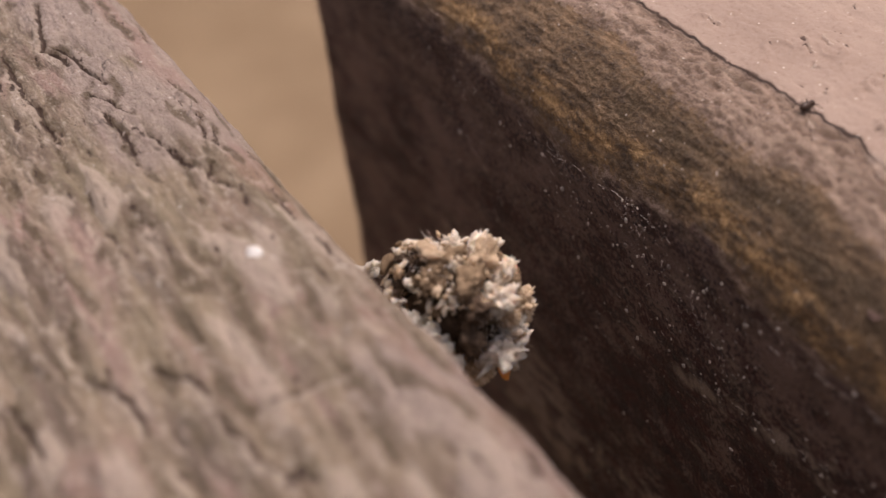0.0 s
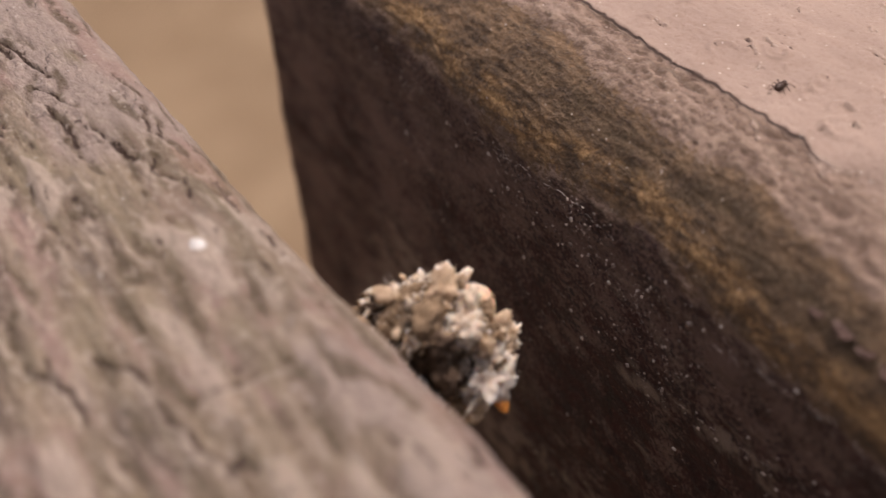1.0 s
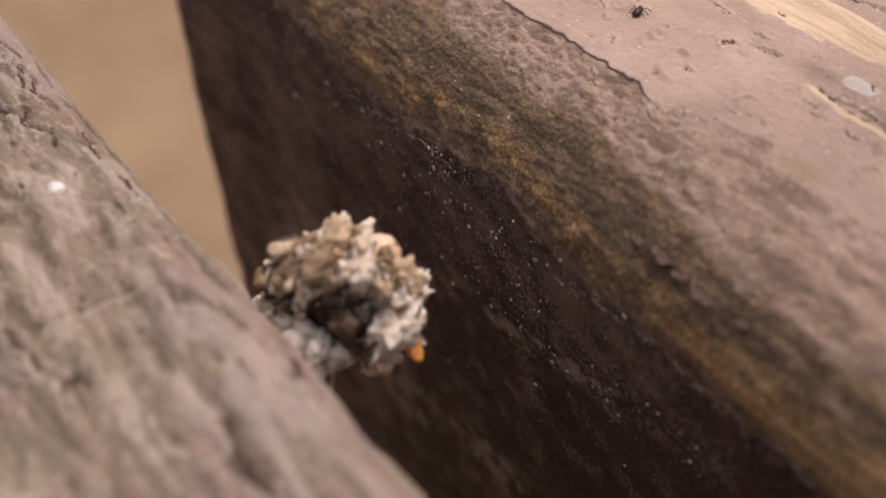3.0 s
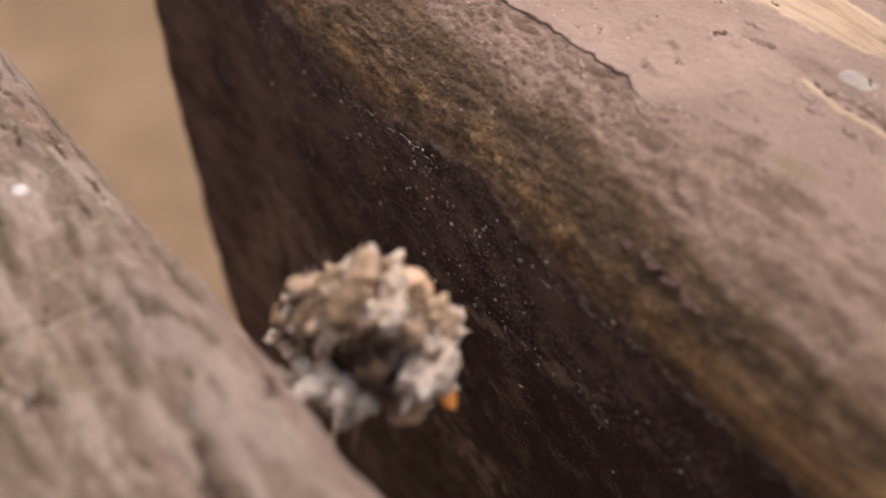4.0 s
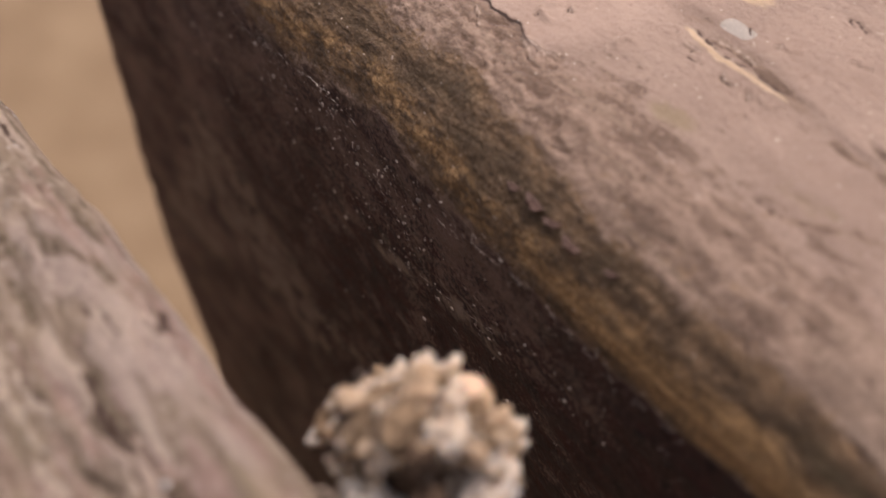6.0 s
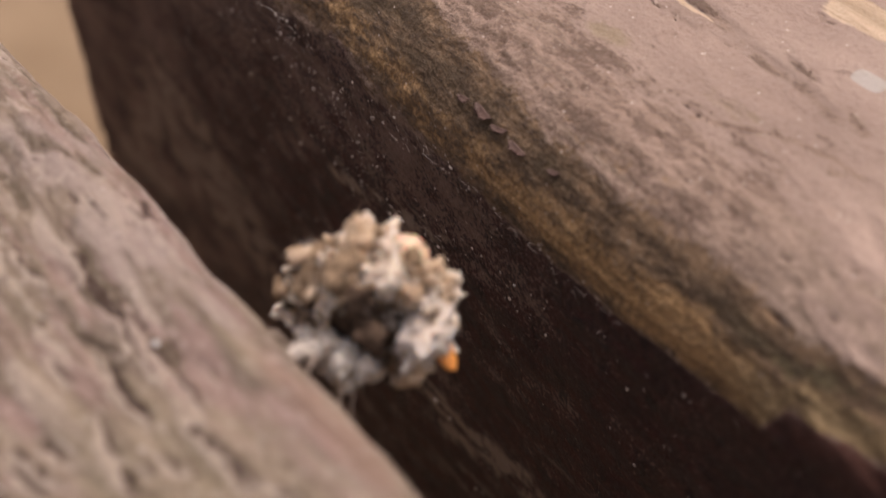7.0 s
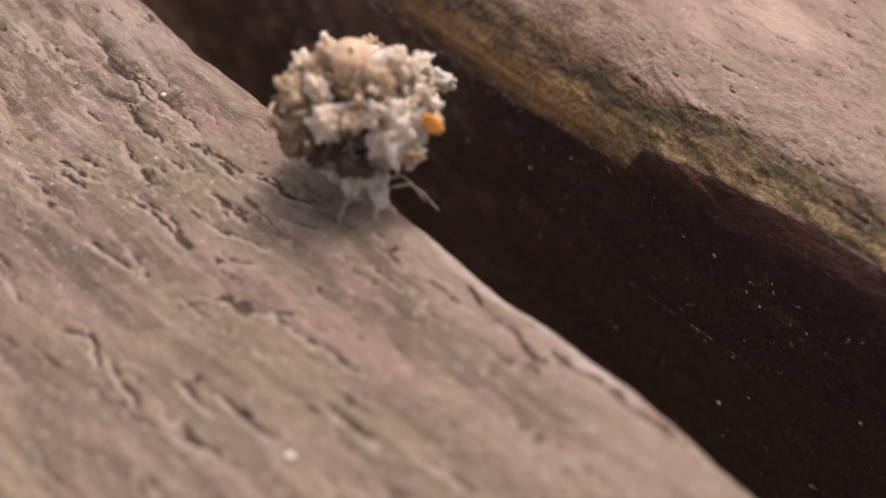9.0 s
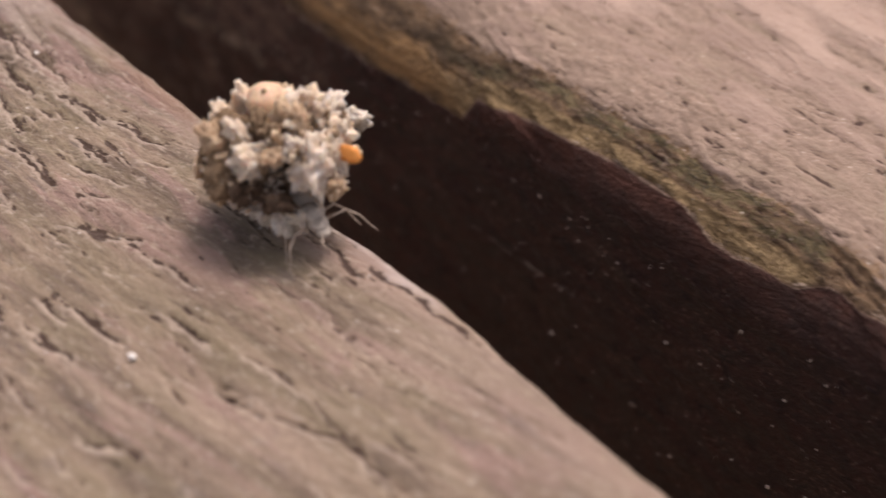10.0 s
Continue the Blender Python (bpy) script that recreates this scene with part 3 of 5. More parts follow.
    # pale crests; the lit rims of cracks are put into this colour too
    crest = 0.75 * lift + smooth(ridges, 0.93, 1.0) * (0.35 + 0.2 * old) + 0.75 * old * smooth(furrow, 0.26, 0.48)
    dirt_shade = np.clip(dirt_shade + 0.55 * halo, 0, 1.2)
    # the worn edge bellies out and draws in along its length
    belly = np.interp(X, (-46, -31, -24, -18, -12, -7, -4, 5, 8, 13, 18, 22, 26, 29, 31, 35, 38, 43, 46, 52, 62), (0.15, 0.15, 0.12, -0.05, -0.15, 0.1, 0.2, 0.2, 0.05, 0.05, 0.25, 0.15, 0.15, 0.35, 0.3, 0.0, 0.18, 0.4, 0.35, 0.22, 0.2))
    d = d + (belly + 0.10 * fbm(X / 3.0, 0 * S, 71, 3)) * np.exp(-((S - 0.3) / 3.2) ** 2)
    # a split strip that stands out along the edge
    d = d + 0.25 * smooth(S, 2.2, 0.2) * smooth(X + 0 * S, 32.5, 39.0) * smooth(X + 0 * S, 52.0, 42.0) * (1 + 0.25 * fbm(X / 3.5, 0 * S, 75, 3))
    film = smooth(S, 6, 0.0) * 0.45 + 0.42 * smooth(X + 0 * S, 5, 45) + 0.3 * fbm(X / 14, S / 4, 81, 3)
    red = np.exp(-(((X + 19.0) / 2.2) ** 2) - ((S - 1.4) / 0.9) ** 2) + np.exp(-((S - 1.3) / 1.4) ** 2) * (0.34 + 0.6 * smooth(fbm(X / 6, S / 3, 91, 3), -0.1, 0.4)) * smooth(X + 0 * S, 60, 20)
    rub = np.exp(-((S - 0.8 - 0.3 * fbm(X / 5, 0 * S, 77, 2)) / 0.8) ** 2) * (0.20 + 0.75 * smooth(X + 0 * S, 26, 34) * smooth(X + 0 * S, 47, 41)) * (0.75 + 0.9 * fbm(X / 3, S / 1.2, 79, 4))
    pale = smooth(X + 0 * S, -14, -27) * smooth(S, 10, 4) * (0.75 + 0.7 * fbm(X / 7, S / 2.5, 131, 3)) + 0.75 * smooth(X + 0 * S, 20, 8) * smooth(X + 0 * S, -10, 0) * smooth(S, 9, 3) * (0.8 + 0.6 * fbm(X / 5, S / 2, 133, 3))
    Y = -GAP - (y[None, :] + ny[None, :] * d * vis)
    Z = LEFT_TOP + z[None, :] + nz[None, :] * d * vis
    pos = np.stack([np.broadcast_to(X, Y.shape), Y, Z], -1)
    wood = np.stack([np.broadcast_to(gx, Y.shape), np.broadcast_to(gs, Y.shape), 0 * Y], -1)
    me = sheet_mesh("wooden_beam", pos, {"pit": pit, "film": film, "red": red, "dirt_shade": dirt_shade, "rub": rub, "crest": crest, "pale": np.clip(pale, 0, 1)}, WEATHERED, wood)
    me.flip_normals()
    return tagged(new("wooden_beam", me), "weathered grey-brown wooden beam with cracked flaking surface", "wooden beam", "timber beams")


# pale scuffs on the far side face: from, to, width and strength
SCUFFS = (
    (-35.4, -21.8, -30.8, -24.8, 1.84, 1), (-44.5, -32.3, -37.2, -31.1, 1.49, 0.8), (-28.2, -23, -22.3, -24.9, 1.49, 0.8), (-27, -27, -20.7, -27.5, 1.49, 0.7),
    (-8.7, -11.4, 1.8, -9.3, 0.8, 0.72), (0.2, -24.4, 8.7, -23.1, 1.2, 0.95), (4.8, -23.5, 8.7, -24, 1, 0.9), (3.2, -28.2, 9.6, -27.3, 1, 0.43),
    (-20.8, -25.3, -12.5, -24.2, 1, 0.5), (-12.5, -24.2, -8.8, -24.6, 1.2, 0.9), (-33.5, -18.4, -26.5, -22.9, 1.6, 0.8), (-41, -29, -37.5, -24.8, 1.5, 0.8), (-31, -23.4, -21.2, -26.6, 1.4, 0.8), (-9.9, -5.6, -4.5, -7.9, 1, 0.36),
    (34.6, -4.7, 38.6, -6.2, 0.9, 0.22),
)


def far_beam():
    xs = ticks(END_X, 900, END_X + 0.5, 62, 0.14)
    rad = 5.5
    s_fine = np.r_[ticks(14, 88, 14, 22, 0.13, 1.3)[::-1][:-1], np.arange(14, -10, -0.125), np.arange(-10, -44, -0.4), np.arange(-44, -62, -2.0)]
    y, z, ny, nz = closed_ring(95.0, 72.0, rad, s_fine)
    n_extra = len(y) - len(s_fine)
    s_all = np.r_[s_fine, np.full(n_extra, -80.0)]
    X, S = xs[:, None], s_all[None, :]
    vis = np.where(s_all > -70, 1.0, 0.0)[None, :] * np.ones_like(X)
    rng = np.random.default_rng(5)
    wob = 0.55 * fbm(X / 4.5, S / 8, 7, 4, 0.6)
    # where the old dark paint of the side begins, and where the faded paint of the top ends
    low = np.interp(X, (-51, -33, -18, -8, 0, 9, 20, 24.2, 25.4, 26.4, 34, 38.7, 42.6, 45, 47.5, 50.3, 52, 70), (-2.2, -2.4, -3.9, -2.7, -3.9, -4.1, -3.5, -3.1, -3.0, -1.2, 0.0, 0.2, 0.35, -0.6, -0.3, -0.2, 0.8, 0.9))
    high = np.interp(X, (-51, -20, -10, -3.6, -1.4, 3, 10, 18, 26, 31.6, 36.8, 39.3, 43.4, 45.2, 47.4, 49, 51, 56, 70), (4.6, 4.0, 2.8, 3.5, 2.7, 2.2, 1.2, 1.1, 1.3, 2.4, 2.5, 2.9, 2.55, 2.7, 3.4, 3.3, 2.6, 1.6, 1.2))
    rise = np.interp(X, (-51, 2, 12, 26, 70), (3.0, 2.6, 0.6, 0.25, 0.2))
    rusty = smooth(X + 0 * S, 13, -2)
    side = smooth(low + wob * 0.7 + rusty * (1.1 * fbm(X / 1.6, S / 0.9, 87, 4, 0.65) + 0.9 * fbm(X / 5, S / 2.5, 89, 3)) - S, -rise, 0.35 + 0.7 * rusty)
    spread = np.interp(X, (-51, -8, 2, 12, 24, 70), (4.6, 3.8, 4.2, 5.0, 3.2, 0.8))
    grimy = np.interp(X, (26, 34), (1.0, 0.5)) * smooth(high + wob + spread - S, 0.0, 3.0) * np.interp(X, (-4, 4, 14, 26, 34), (0.12, 0.26, 0.36, 0.34, 0.12)) + 0.66 * smooth(high + wob - S, -0.35 * np.minimum(spread, 3.2), 0.6)
    grimy = grimy + 0.55 * smooth(X + 0 * S, 48.5, 52) * smooth(S, 5.5, 1.5)
    mould = np.clip(grimy, 0, 1) * (1 - side)
    green = np.exp(-((S - high + np.interp(X, (-51, 1, 10), (1.7, 1.7, 0.75)) - wob) / np.interp(X, (-51, 1, 10, 24, 30), (1.8, 1.8, 0.95, 0.9, 0.65))) ** 2) * (np.interp(X, (-51, 2, 12), (0.55, 0.56, 0.48)) + 0.15 * smooth(X + 0 * S, 20, 30) + np.interp(X, (6, 14), (0.45, 0.95)) * fbm(X / 3.5, S / 1.8, 15, 4)) * (0.35 + 0.65 * smooth(X + 0 * S, -34, -8))
    crest = low + np.interp(X, (-51, -10, 5, 14, 24, 26, 70), (2.5, 2.8, 2.7, 2.1, 1.6, 1.0, 0.9))
    ochre = 0.92 * np.exp(-(np.abs(S - crest - wob) / np.interp(X, (-51, 0, 8, 16, 24, 27, 70), (1.35, 1.35, 1.5, 1.9, 1.9, 0.95, 0.9))) ** 2.4) * (0.8 + 0.5 * fbm(X / 6, S / 2, 17, 3)) * np.interp(X, (-51, 24, 30, 70), (1, 1, 0.78, 0.72))
    ochre = ochre * (1 - 0.55 * rusty * smooth(fbm(X / 3.2, S / 1.1, 93, 4, 0.6), 0.12, -0.28))
    tip = smooth(X + 0 * S, 53, 50)
    ochre = np.where(X > 27, tip * 0.95 * smooth(S - low - 0.7 * wob, -0.15, 0.2) * smooth(np.interp(X, (27, 36, 41, 45, 49.5), (0.6, 1.5, 1.15, 1.2, 1.4)) + 0.5 * wob - S, -0.25, 0.35) * (0.85 + 0.4 * fbm(X / 3, S / 0.8, 145, 3)), ochre)
    green = np.where(X > 29, tip * smooth(S, 0.6, 1.7) * smooth(high + wob * 0.5 + 0.45 * fbm(X / 1.3, 0 * S, 153, 4, 0.6) - S, -0.05, 0.25) * (0.58 + 0.7 * fbm(X / 2.6, S / 0.8, 147, 4, 0.6)), green)
    band = smooth(high + wob - S, -0.8, 0.5) * (1 - side)
    lint = np.exp(-((S + 5.5) / 4.0) ** 2) * smooth(X + 0 * S, 16, 2) * (0.6 + 0.9 * fbm(X / 3, S / 2, 107, 3))
    lint = np.maximum(lint, (0.45 + 1.2 * fbm(X / 6, S / 3.5, 109, 4, 0.6)) * smooth(X + 0 * S, -12, -30) * smooth(S, -2.5, -5))
    lint = np.maximum(lint, (0.22 * smooth(X + 0 * S, 4, -16) + 1.25 * fbm(X / 4, S / 2.4, 113, 5, 0.65)) * smooth(S, -2.5, -5) * (1 - 0.7 * smooth(X + 0 * S, 8, 24)))
    haze = smooth(X + 0 * S, 0, -22) * smooth(S, -15, -4) * (0.50 + 0.5 * fbm(X / 7, S / 4, 115, 4, 0.6))
    haze = np.maximum(haze, 0.75 * smooth(X + 0 * S, 16, 4) * smooth(low - 2.6 + 1.2 * wob - S, 1.6, -0.8) * (0.55 + 0.6 * fbm(X / 3, S / 1.5, 118, 3)))
    torn = np.interp(X, (-51, -30, -18, -15, -11, -6.5, -5, -3.2, -2, -1.2, 4, 12, 30), (6.2, 6.4, 6.8, 6.6, 6.9, 6.9, 7.2, 6.4, 6.0, 6.9, 5.0, 2.0, 0.8))
    edge = torn + 0.55 * fbm(X / 2.2, 0 * S, 13, 5, 0.65) + 0.10 * fbm(X / 0.5, 0 * S, 19, 2)
    crisp = smooth(X + 0 * S, 0.5, -3.5)
    step_up = smooth(S - edge, -0.05, 0.2)
    film = 0.36 + 0.8 * step_up * crisp + (1 - crisp) * (0.30 * smooth(S - high, 0.5, 9.0) + 0.16 * smooth(S - high, 0.0, 3.0)) + 0.12 * fbm(X / 5, S / 3, 23, 3)
    streaky = smooth(X + 0 * S, 10, 30) + 0.25
    # further on, the top coat survives in long patches with scalloped borders
    late = smooth(X + 0 * S, 16, 27)
    coat = fbm(X / 9 + 0.15 * S, S / 3.4, 141, 5, 0.6) + 0.10 * (S - 6.0) / 4
    chipped = np.clip(high + wob * 0.5 + 0.45 * fbm(X / 1.3, 0 * S, 153, 4, 0.6) - S, -3, 3)
    film = film - 0.20 * smooth(X + 0 * S, -7, -1) * smooth(S, high + 8.5, high + 2.0)
    film = film * (1 - late) + late * (0.5 + 1.4 * coat + 0.30 * smooth(chipped, -0.05, -0.25) * smooth(chipped, -0.8, -0.3) - 0.45 * smooth(S, high + 5.0, high + 1.5) * smooth(X + 0 * S, 22, 30))
    border = late * np.exp(-(coat / 0.05) ** 2) * smooth(fbm(X / 1.8, S / 0.9, 143, 3), 0.02, 0.35) * smooth(S, high + 0.5, high + 1.5)
    moss = np.exp(-(((X - 5.6) / 1.6) ** 2) - ((S - 8.2) / 0.8) ** 2) + 0.5 * np.exp(-(((X - 14.0) / 3.0) ** 2) - ((S - 9.0) / 1.4) ** 2)
    bare = np.exp(-(((X + 3.2) / 5.2) ** 4) - ((S - 17.6 - 0.10 * (X + 3.5) - 1.2 * wob) / 1.5) ** 4) + np.exp(-(((X - 12.5) / 2.2) ** 4) - ((S - 18.6 - wob) / 1.2) ** 4)
    split_line = np.interp(X, (0.9, 3.3, 5.6, 7.4), (13.3, 12.95, 13.05, 13.1)) + 0.25 * fbm(X / 1.5, 0 * S, 121, 3)
    opened = smooth(X + 0 * S, -0.5, 1.5) * smooth(X + 0 * S, 9.4, 6.9)
    bare = np.maximum(bare, 0.85 * np.exp(-((S - split_line + 0.18) / 0.22) ** 2) * opened)
    grey = np.exp(-(((X - 2.3) / 1.1) ** 4) - ((S - 15.0) / 0.55) ** 4) + np.exp(-(((X - 16.3) / 1.0) ** 4) - ((S - 15.0) / 0.6) ** 4)
    seam = np.interp(X, (-30, -8.6, -7.1, -3.7, 1, 2.6, 4.7, 12, 24, 70), (12, 14.8, 14.9, 13.7, 13.9, 13.4, 13.6, 12.2, 11.5, 12)) + 0.5 * fbm(X / 5, 0 * S, 29, 3)
    # old paint made lighter red below the arris, sky light put in colour
    red = 0.80 * smooth(low + 0.2 + wob * 0.7 - S, 0.0, 0.5) * smooth(low + 1.5 * wob - S, 3.0, 0.0) * smooth(X + 0 * S, 20, 30) * np.interp(X, (34, 48), (1.0, 0.55))
    scuff = 0 * X * S
    wisps = smooth(fbm(X / 2.6 + 0.3 * S, (S - 0.15 * X) / 1.1, 101, 5, 0.65), -0.30, 0.35)
    for x0, s0, x1, s1, w, k in SCUFFS:
        dx, ds = x1 - x0, s1 - s0
        t = np.clip(((X - x0) * dx + (S - s0) * ds) / (dx * dx + ds * ds), 0, 1)
        r = np.hypot(X - x0 - t * dx, S - s0 - t * ds)
        scuff = np.maximum(scuff, np.where(X < -15, 1.7, 1.35) * k * np.exp(-(r / (1.6 * w)) ** 2) * (0.15 + 0.85 * wisps ** 1.3))
    scuff += 0.5 * smooth(fbm(X / 7 + 0.3 * S, S / 1.2, 39, 3), 0.12, 0.45) * smooth(S, -11, -16) * smooth(X + 0 * S, 30, 10) * wisps
    # relief
    d = 0.10 * fbm(X / 4, S / 1.4, 43, 4, 0.6) + 0.25 * fbm(X / 26, S / 12, 47, 2)
    d += 0.20 * step_up * crisp - 0.10 * band + 0.12 * band * fbm(X / 3.0, S / 0.5, 53, 4, 0.65)
    rubble = fbm(X / 0.75, S / 0.55, 59, 4, 0.62) + 0.5 * fbm(X / 2.2, S / 1.1, 63, 3)
    coarse = (1 - step_up * crisp) * (1 - side) * np.maximum(smooth(S, 11, 5), smooth(X + 0 * S, -4, -10)) * np.interp(X, (-3, 5, 30), (1, 0.5, 0.4))
    d += (0.30 - 0.17 * band) * coarse * rubble
    # rubble height, which also drives its painted light and shade
    knob_shade = coarse * rubble
    d += side * (0.05 * fbm(X / 1.2, S / 0.7, 61, 3) + 0.25 * fbm(X / 12, S / 5, 67, 3))
    seamy = smooth(X + 0 * S, 24, 14) * (0.5 + 0.8 * fbm(X / 3.5, 0 * S, 149, 3))
    d -= 0.16 * np.exp(-((S - seam - 0.25) / 0.5) ** 2) * seamy
    film = film - 0.75 * np.exp(-((S - seam - 0.25) / 0.42) ** 2) * seamy * smooth(X + 0 * S, -5, -1)
    d += 0.12 * late * smooth(coat, -0.02, 0.05) + 0.10 * smooth(X + 0 * S, 29, 34) * smooth(chipped, 0.06, -0.12)
    d += 0.35 * scuff * fbm(X / 3, S / 0.8, 73, 3)
    spots = []
    for _ in range(90):
        spots.append((rng.uniform(-30, 64), rng.uniform(3.5, 26), rng.uniform(0.3, 1.0), rng.uniform(0.05, 0.13), rng.normal(0.0, 0.25), rng.uniform(0.3, 0.8)))
    for _ in range(110):
        sx = rng.uniform(20, 60)
        spots.append((sx, 1.6 + rng.exponential(2.4), rng.uniform(0.25, 0.9), rng.uniform(0.05, 0.12), rng.normal(0.0, 0.15), rng.uniform(0.4, 0.9)))
    for _ in range(30):
        spots.append((rng.uniform(26, 66), rng.uniform(1.5, 24), rng.uniform(0.8, 2.4), rng.uniform(0.10, 0.18), rng.normal(0.0, 0.1), rng.uniform(0.3, 0.8)))
    wander = [((-8.6, 14.8), (-7.0, 14.9)), ((-3.9, 13.6), (-2.2, 13.9)), ((2.2, 13.5), (4.8, 13.6)), ((12.6, 13.6), (14.6, 13.3)), ((17.4, 12.7), (18.9, 12.0)), ((-6.2, 19.7), (-3.8, 19.9), (-2.3, 20.6)), ((-3.3, 6.4), (-2.0, 6.0), (-1.3, 7.0)), ((33.1, 13.1), (35.1, 14.4)), ((50.6, 2.4), (55.3, 1.0)),
              ((13.3, 6.9), (16.9, 9.4), (21.8, 9.9)), ((-3.0, 6.4), (-1.2, 6.7)), ((-7.6, 6.4), (-6.1, 5.8))]
    for _ in range(34):
        x0, s0, ln = rng.uniform(22, 66), rng.uniform(3.6, 25), rng.uniform(0.8, 2.6)
        tilt = rng.normal(0.0, 0.07)
        wander.append(((x0, s0), (x0 + ln, s0 + ln * tilt)))
    for _ in range(26):
        x0, s0, ln = rng.uniform(-20, 24), rng.uniform(8, 22), rng.uniform(0.3, 1.0)
        tilt = rng.normal(0.0, 0.35)
        wander.append(((x0, s0), (x0 + ln * 0.5, s0 + ln * tilt), (x0 + ln, s0 + ln * tilt * 0.3)))
    core, halo, lift = stamp_cracks(X, S, wander, 0.095, 41)
    pit = np.maximum(stamp_pits(X, S, spots), np.interp(X, (3, 9, 24, 30), (0.62, 0.42, 0.42, 0.6)) * core)
    pit = np.maximum(pit, 0.62 * opened * np.exp(-((S - split_line - 0.20) / 0.17) ** 2))
    d += np.interp(X, (4, 12), (0.05, 0.02)) * lift
    rim = lift * smooth(S, 1.5, 4) * np.interp(X, (4, 12), (0.7, 0.35))
    # pale line along the paint's edge, a highlight put into the colour
    lip_light = np.exp(-((S - low - 0.7 * wob - 0.15) / 0.13) ** 2) * smooth(X + 0 * S, 8, 13) * (0.35 + 1.3 * fbm(X / 1.6, 0 * S, 119, 3))
    rim = np.maximum(rim, lip_light)
    # crevice at the torn paint, its thin shadow line painted in dark too
    pit = np.maximum(pit, 0.50 * crisp * np.exp(-((S - edge + 0.04) / 0.10) ** 2) * np.clip(0.25 + 1.6 * fbm(X / 2.6, 0 * S, 117, 3), 0, 1))
    pit = np.maximum(pit, 0.6 * border)
    pit = np.maximum(pit, 0.7 * smooth(X + 0 * S, 27, 33) * np.exp(-((chipped - 0.05) / 0.10) ** 2) * np.clip(0.4 + 1.3 * fbm(X / 2.2, 0 * S, 151, 3), 0, 1))
    film = film - 0.30 * halo - 0.13 * smooth(X + 0 * S, -4, 4) * smooth(X + 0 * S, 26, 16) * smooth(S, 13, 6)
    # small blisters of the paint film: a raised ring round a hollow
    marks = [(-9.1, 8.3, 0.62), (-4.2, 9.0, 0.66), (-5.3, 10.1, 0.5), (-7.3, 9.9, 0.36), (-4.2, 12.6, 0.5), (-13.0, 9.4, 0.6), (-13.0, 10.5, 0.5), (-7.5, 10.7, 0.4)]
    marks += [(rng.uniform(-22, 8), rng.uniform(7.8, 16), rng.uniform(0.18, 0.5)) for _ in range(30)]
    for bx, bs, br in marks:
        i, j = np.where(np.abs(xs - bx) < 2)[0], np.where(np.abs(s_all - bs) < 2)[0]
        sl = np.ix_(i, j)
        rr = np.hypot((X[i] - bx) / 1.3, S[:, j] - bs) / br
        crescent = 0.5 + 0.5 * np.cos(np.arctan2(S[:, j] - bs, X[i] - bx) - rng.uniform(0, 6.3))
        d[sl] += 0.22 * np.exp(-((rr - 1) / 0.25) ** 2) * crescent
        pit[sl] = np.maximum(pit[sl], rng.uniform(0.25, 0.75) * crescent * np.exp(-((rr - 0.8) / 0.26) ** 2))
    pit = pit * np.clip(0.75 + 0.9 * fbm(X / 0.7, S / 0.5, 163, 3), 0.1, 1.1)
    d = d - 0.24 * pit
    # the sawn end is a little rounded, more so at its lower corner
    near_end = np.clip((END_X + 2.2 - X) / 2.2, 0, 1)
    pull = -1.6 * near_end ** 2
    Y = y[None, :] + ny[None, :] * (d * vis + pull)
    Z = z[None, :] + nz[None, :] * (d * vis + pull)
    XX = np.broadcast_to(X, Y.shape) + 4.0 * smooth(-Z, 38, 52) ** 2 * smooth(X, END_X + 30, END_X) + 0.5 * gnoise(Z / 9, 0 * Z, 3) * smooth(X, END_X + 8, END_X)
    pos = np.stack([XX, Y, Z], -1)
    wood = np.stack([np.broadcast_to(X, Y.shape), np.broadcast_to(S, Y.shape), 0 * Y], -1)
    me = sheet_mesh("wooden_beam", pos, {"side": side, "rusty": rusty, "knob_shade": knob_shade, "rim": rim, "mould": mould, "green": green, "lint": lint, "haze": haze, "streaky": streaky, "grey": grey, "ochre": ochre, "film": film, "bare": bare, "red_lit": red, "moss": moss, "scuff": scuff, "pit": pit}, PAINTED, wood)
    return tagged(new("wooden_beam", me), "brown painted wooden beam, mouldy worn edge, dark side", "wooden beam", "timber beams")


# ---- ground and supports ----
def box(bm, lo, hi, bevel=0.0):
    made = bmesh.ops.create_cube(bm, size=1.0)["verts"]
    for v in made:
        v.co = Vector([lo[k] + (v.co[k] + 0.5) * (hi[k] - lo[k]) for k in range(3)])
    if bevel:
        es = list({e for v in made for e in v.link_edges})
        bmesh.ops.bevel(bm, geom=es, offset=bevel, segments=2, affect="EDGES", profile=0.5)


def mesh_of(name, bm, material, smooth_faces=True):
    me = bpy.data.meshes.new(name)
    bm.normal_update()
    bm.to_mesh(me)
    bm.free()
    for p in me.polygons:
        p.use_smooth = smooth_faces
    me.materials.append(material)
    return me


def part(name, bm, material, parent, label="", smooth_faces=True):
    ob = new(name, mesh_of(name, bm, material, smooth_faces))
    ob.parent = parent
    return tagged(ob, label)


GROUND_Z = -0.47


def ground():
    n, half = 48, 400.0
    bm = bmesh.new()
    u = [math.copysign(abs(k / (n / 2) - 1) ** 3.2, k / (n / 2) - 1) * half for k in range(n + 1)]
    vs = [[bm.verts.new((a, b, GROUND_Z)) for b in u] for a in u]
    for i in range(n):
        for j in range(n):
            bm.faces.new((vs[i][j], vs[i + 1][j], vs[i + 1][j + 1], vs[i][j + 1]))
    tagged(new("ground", mesh_of("ground", bm, GROUND)), "pale sandy brown ground far below the beams", "ground", kind="structure")


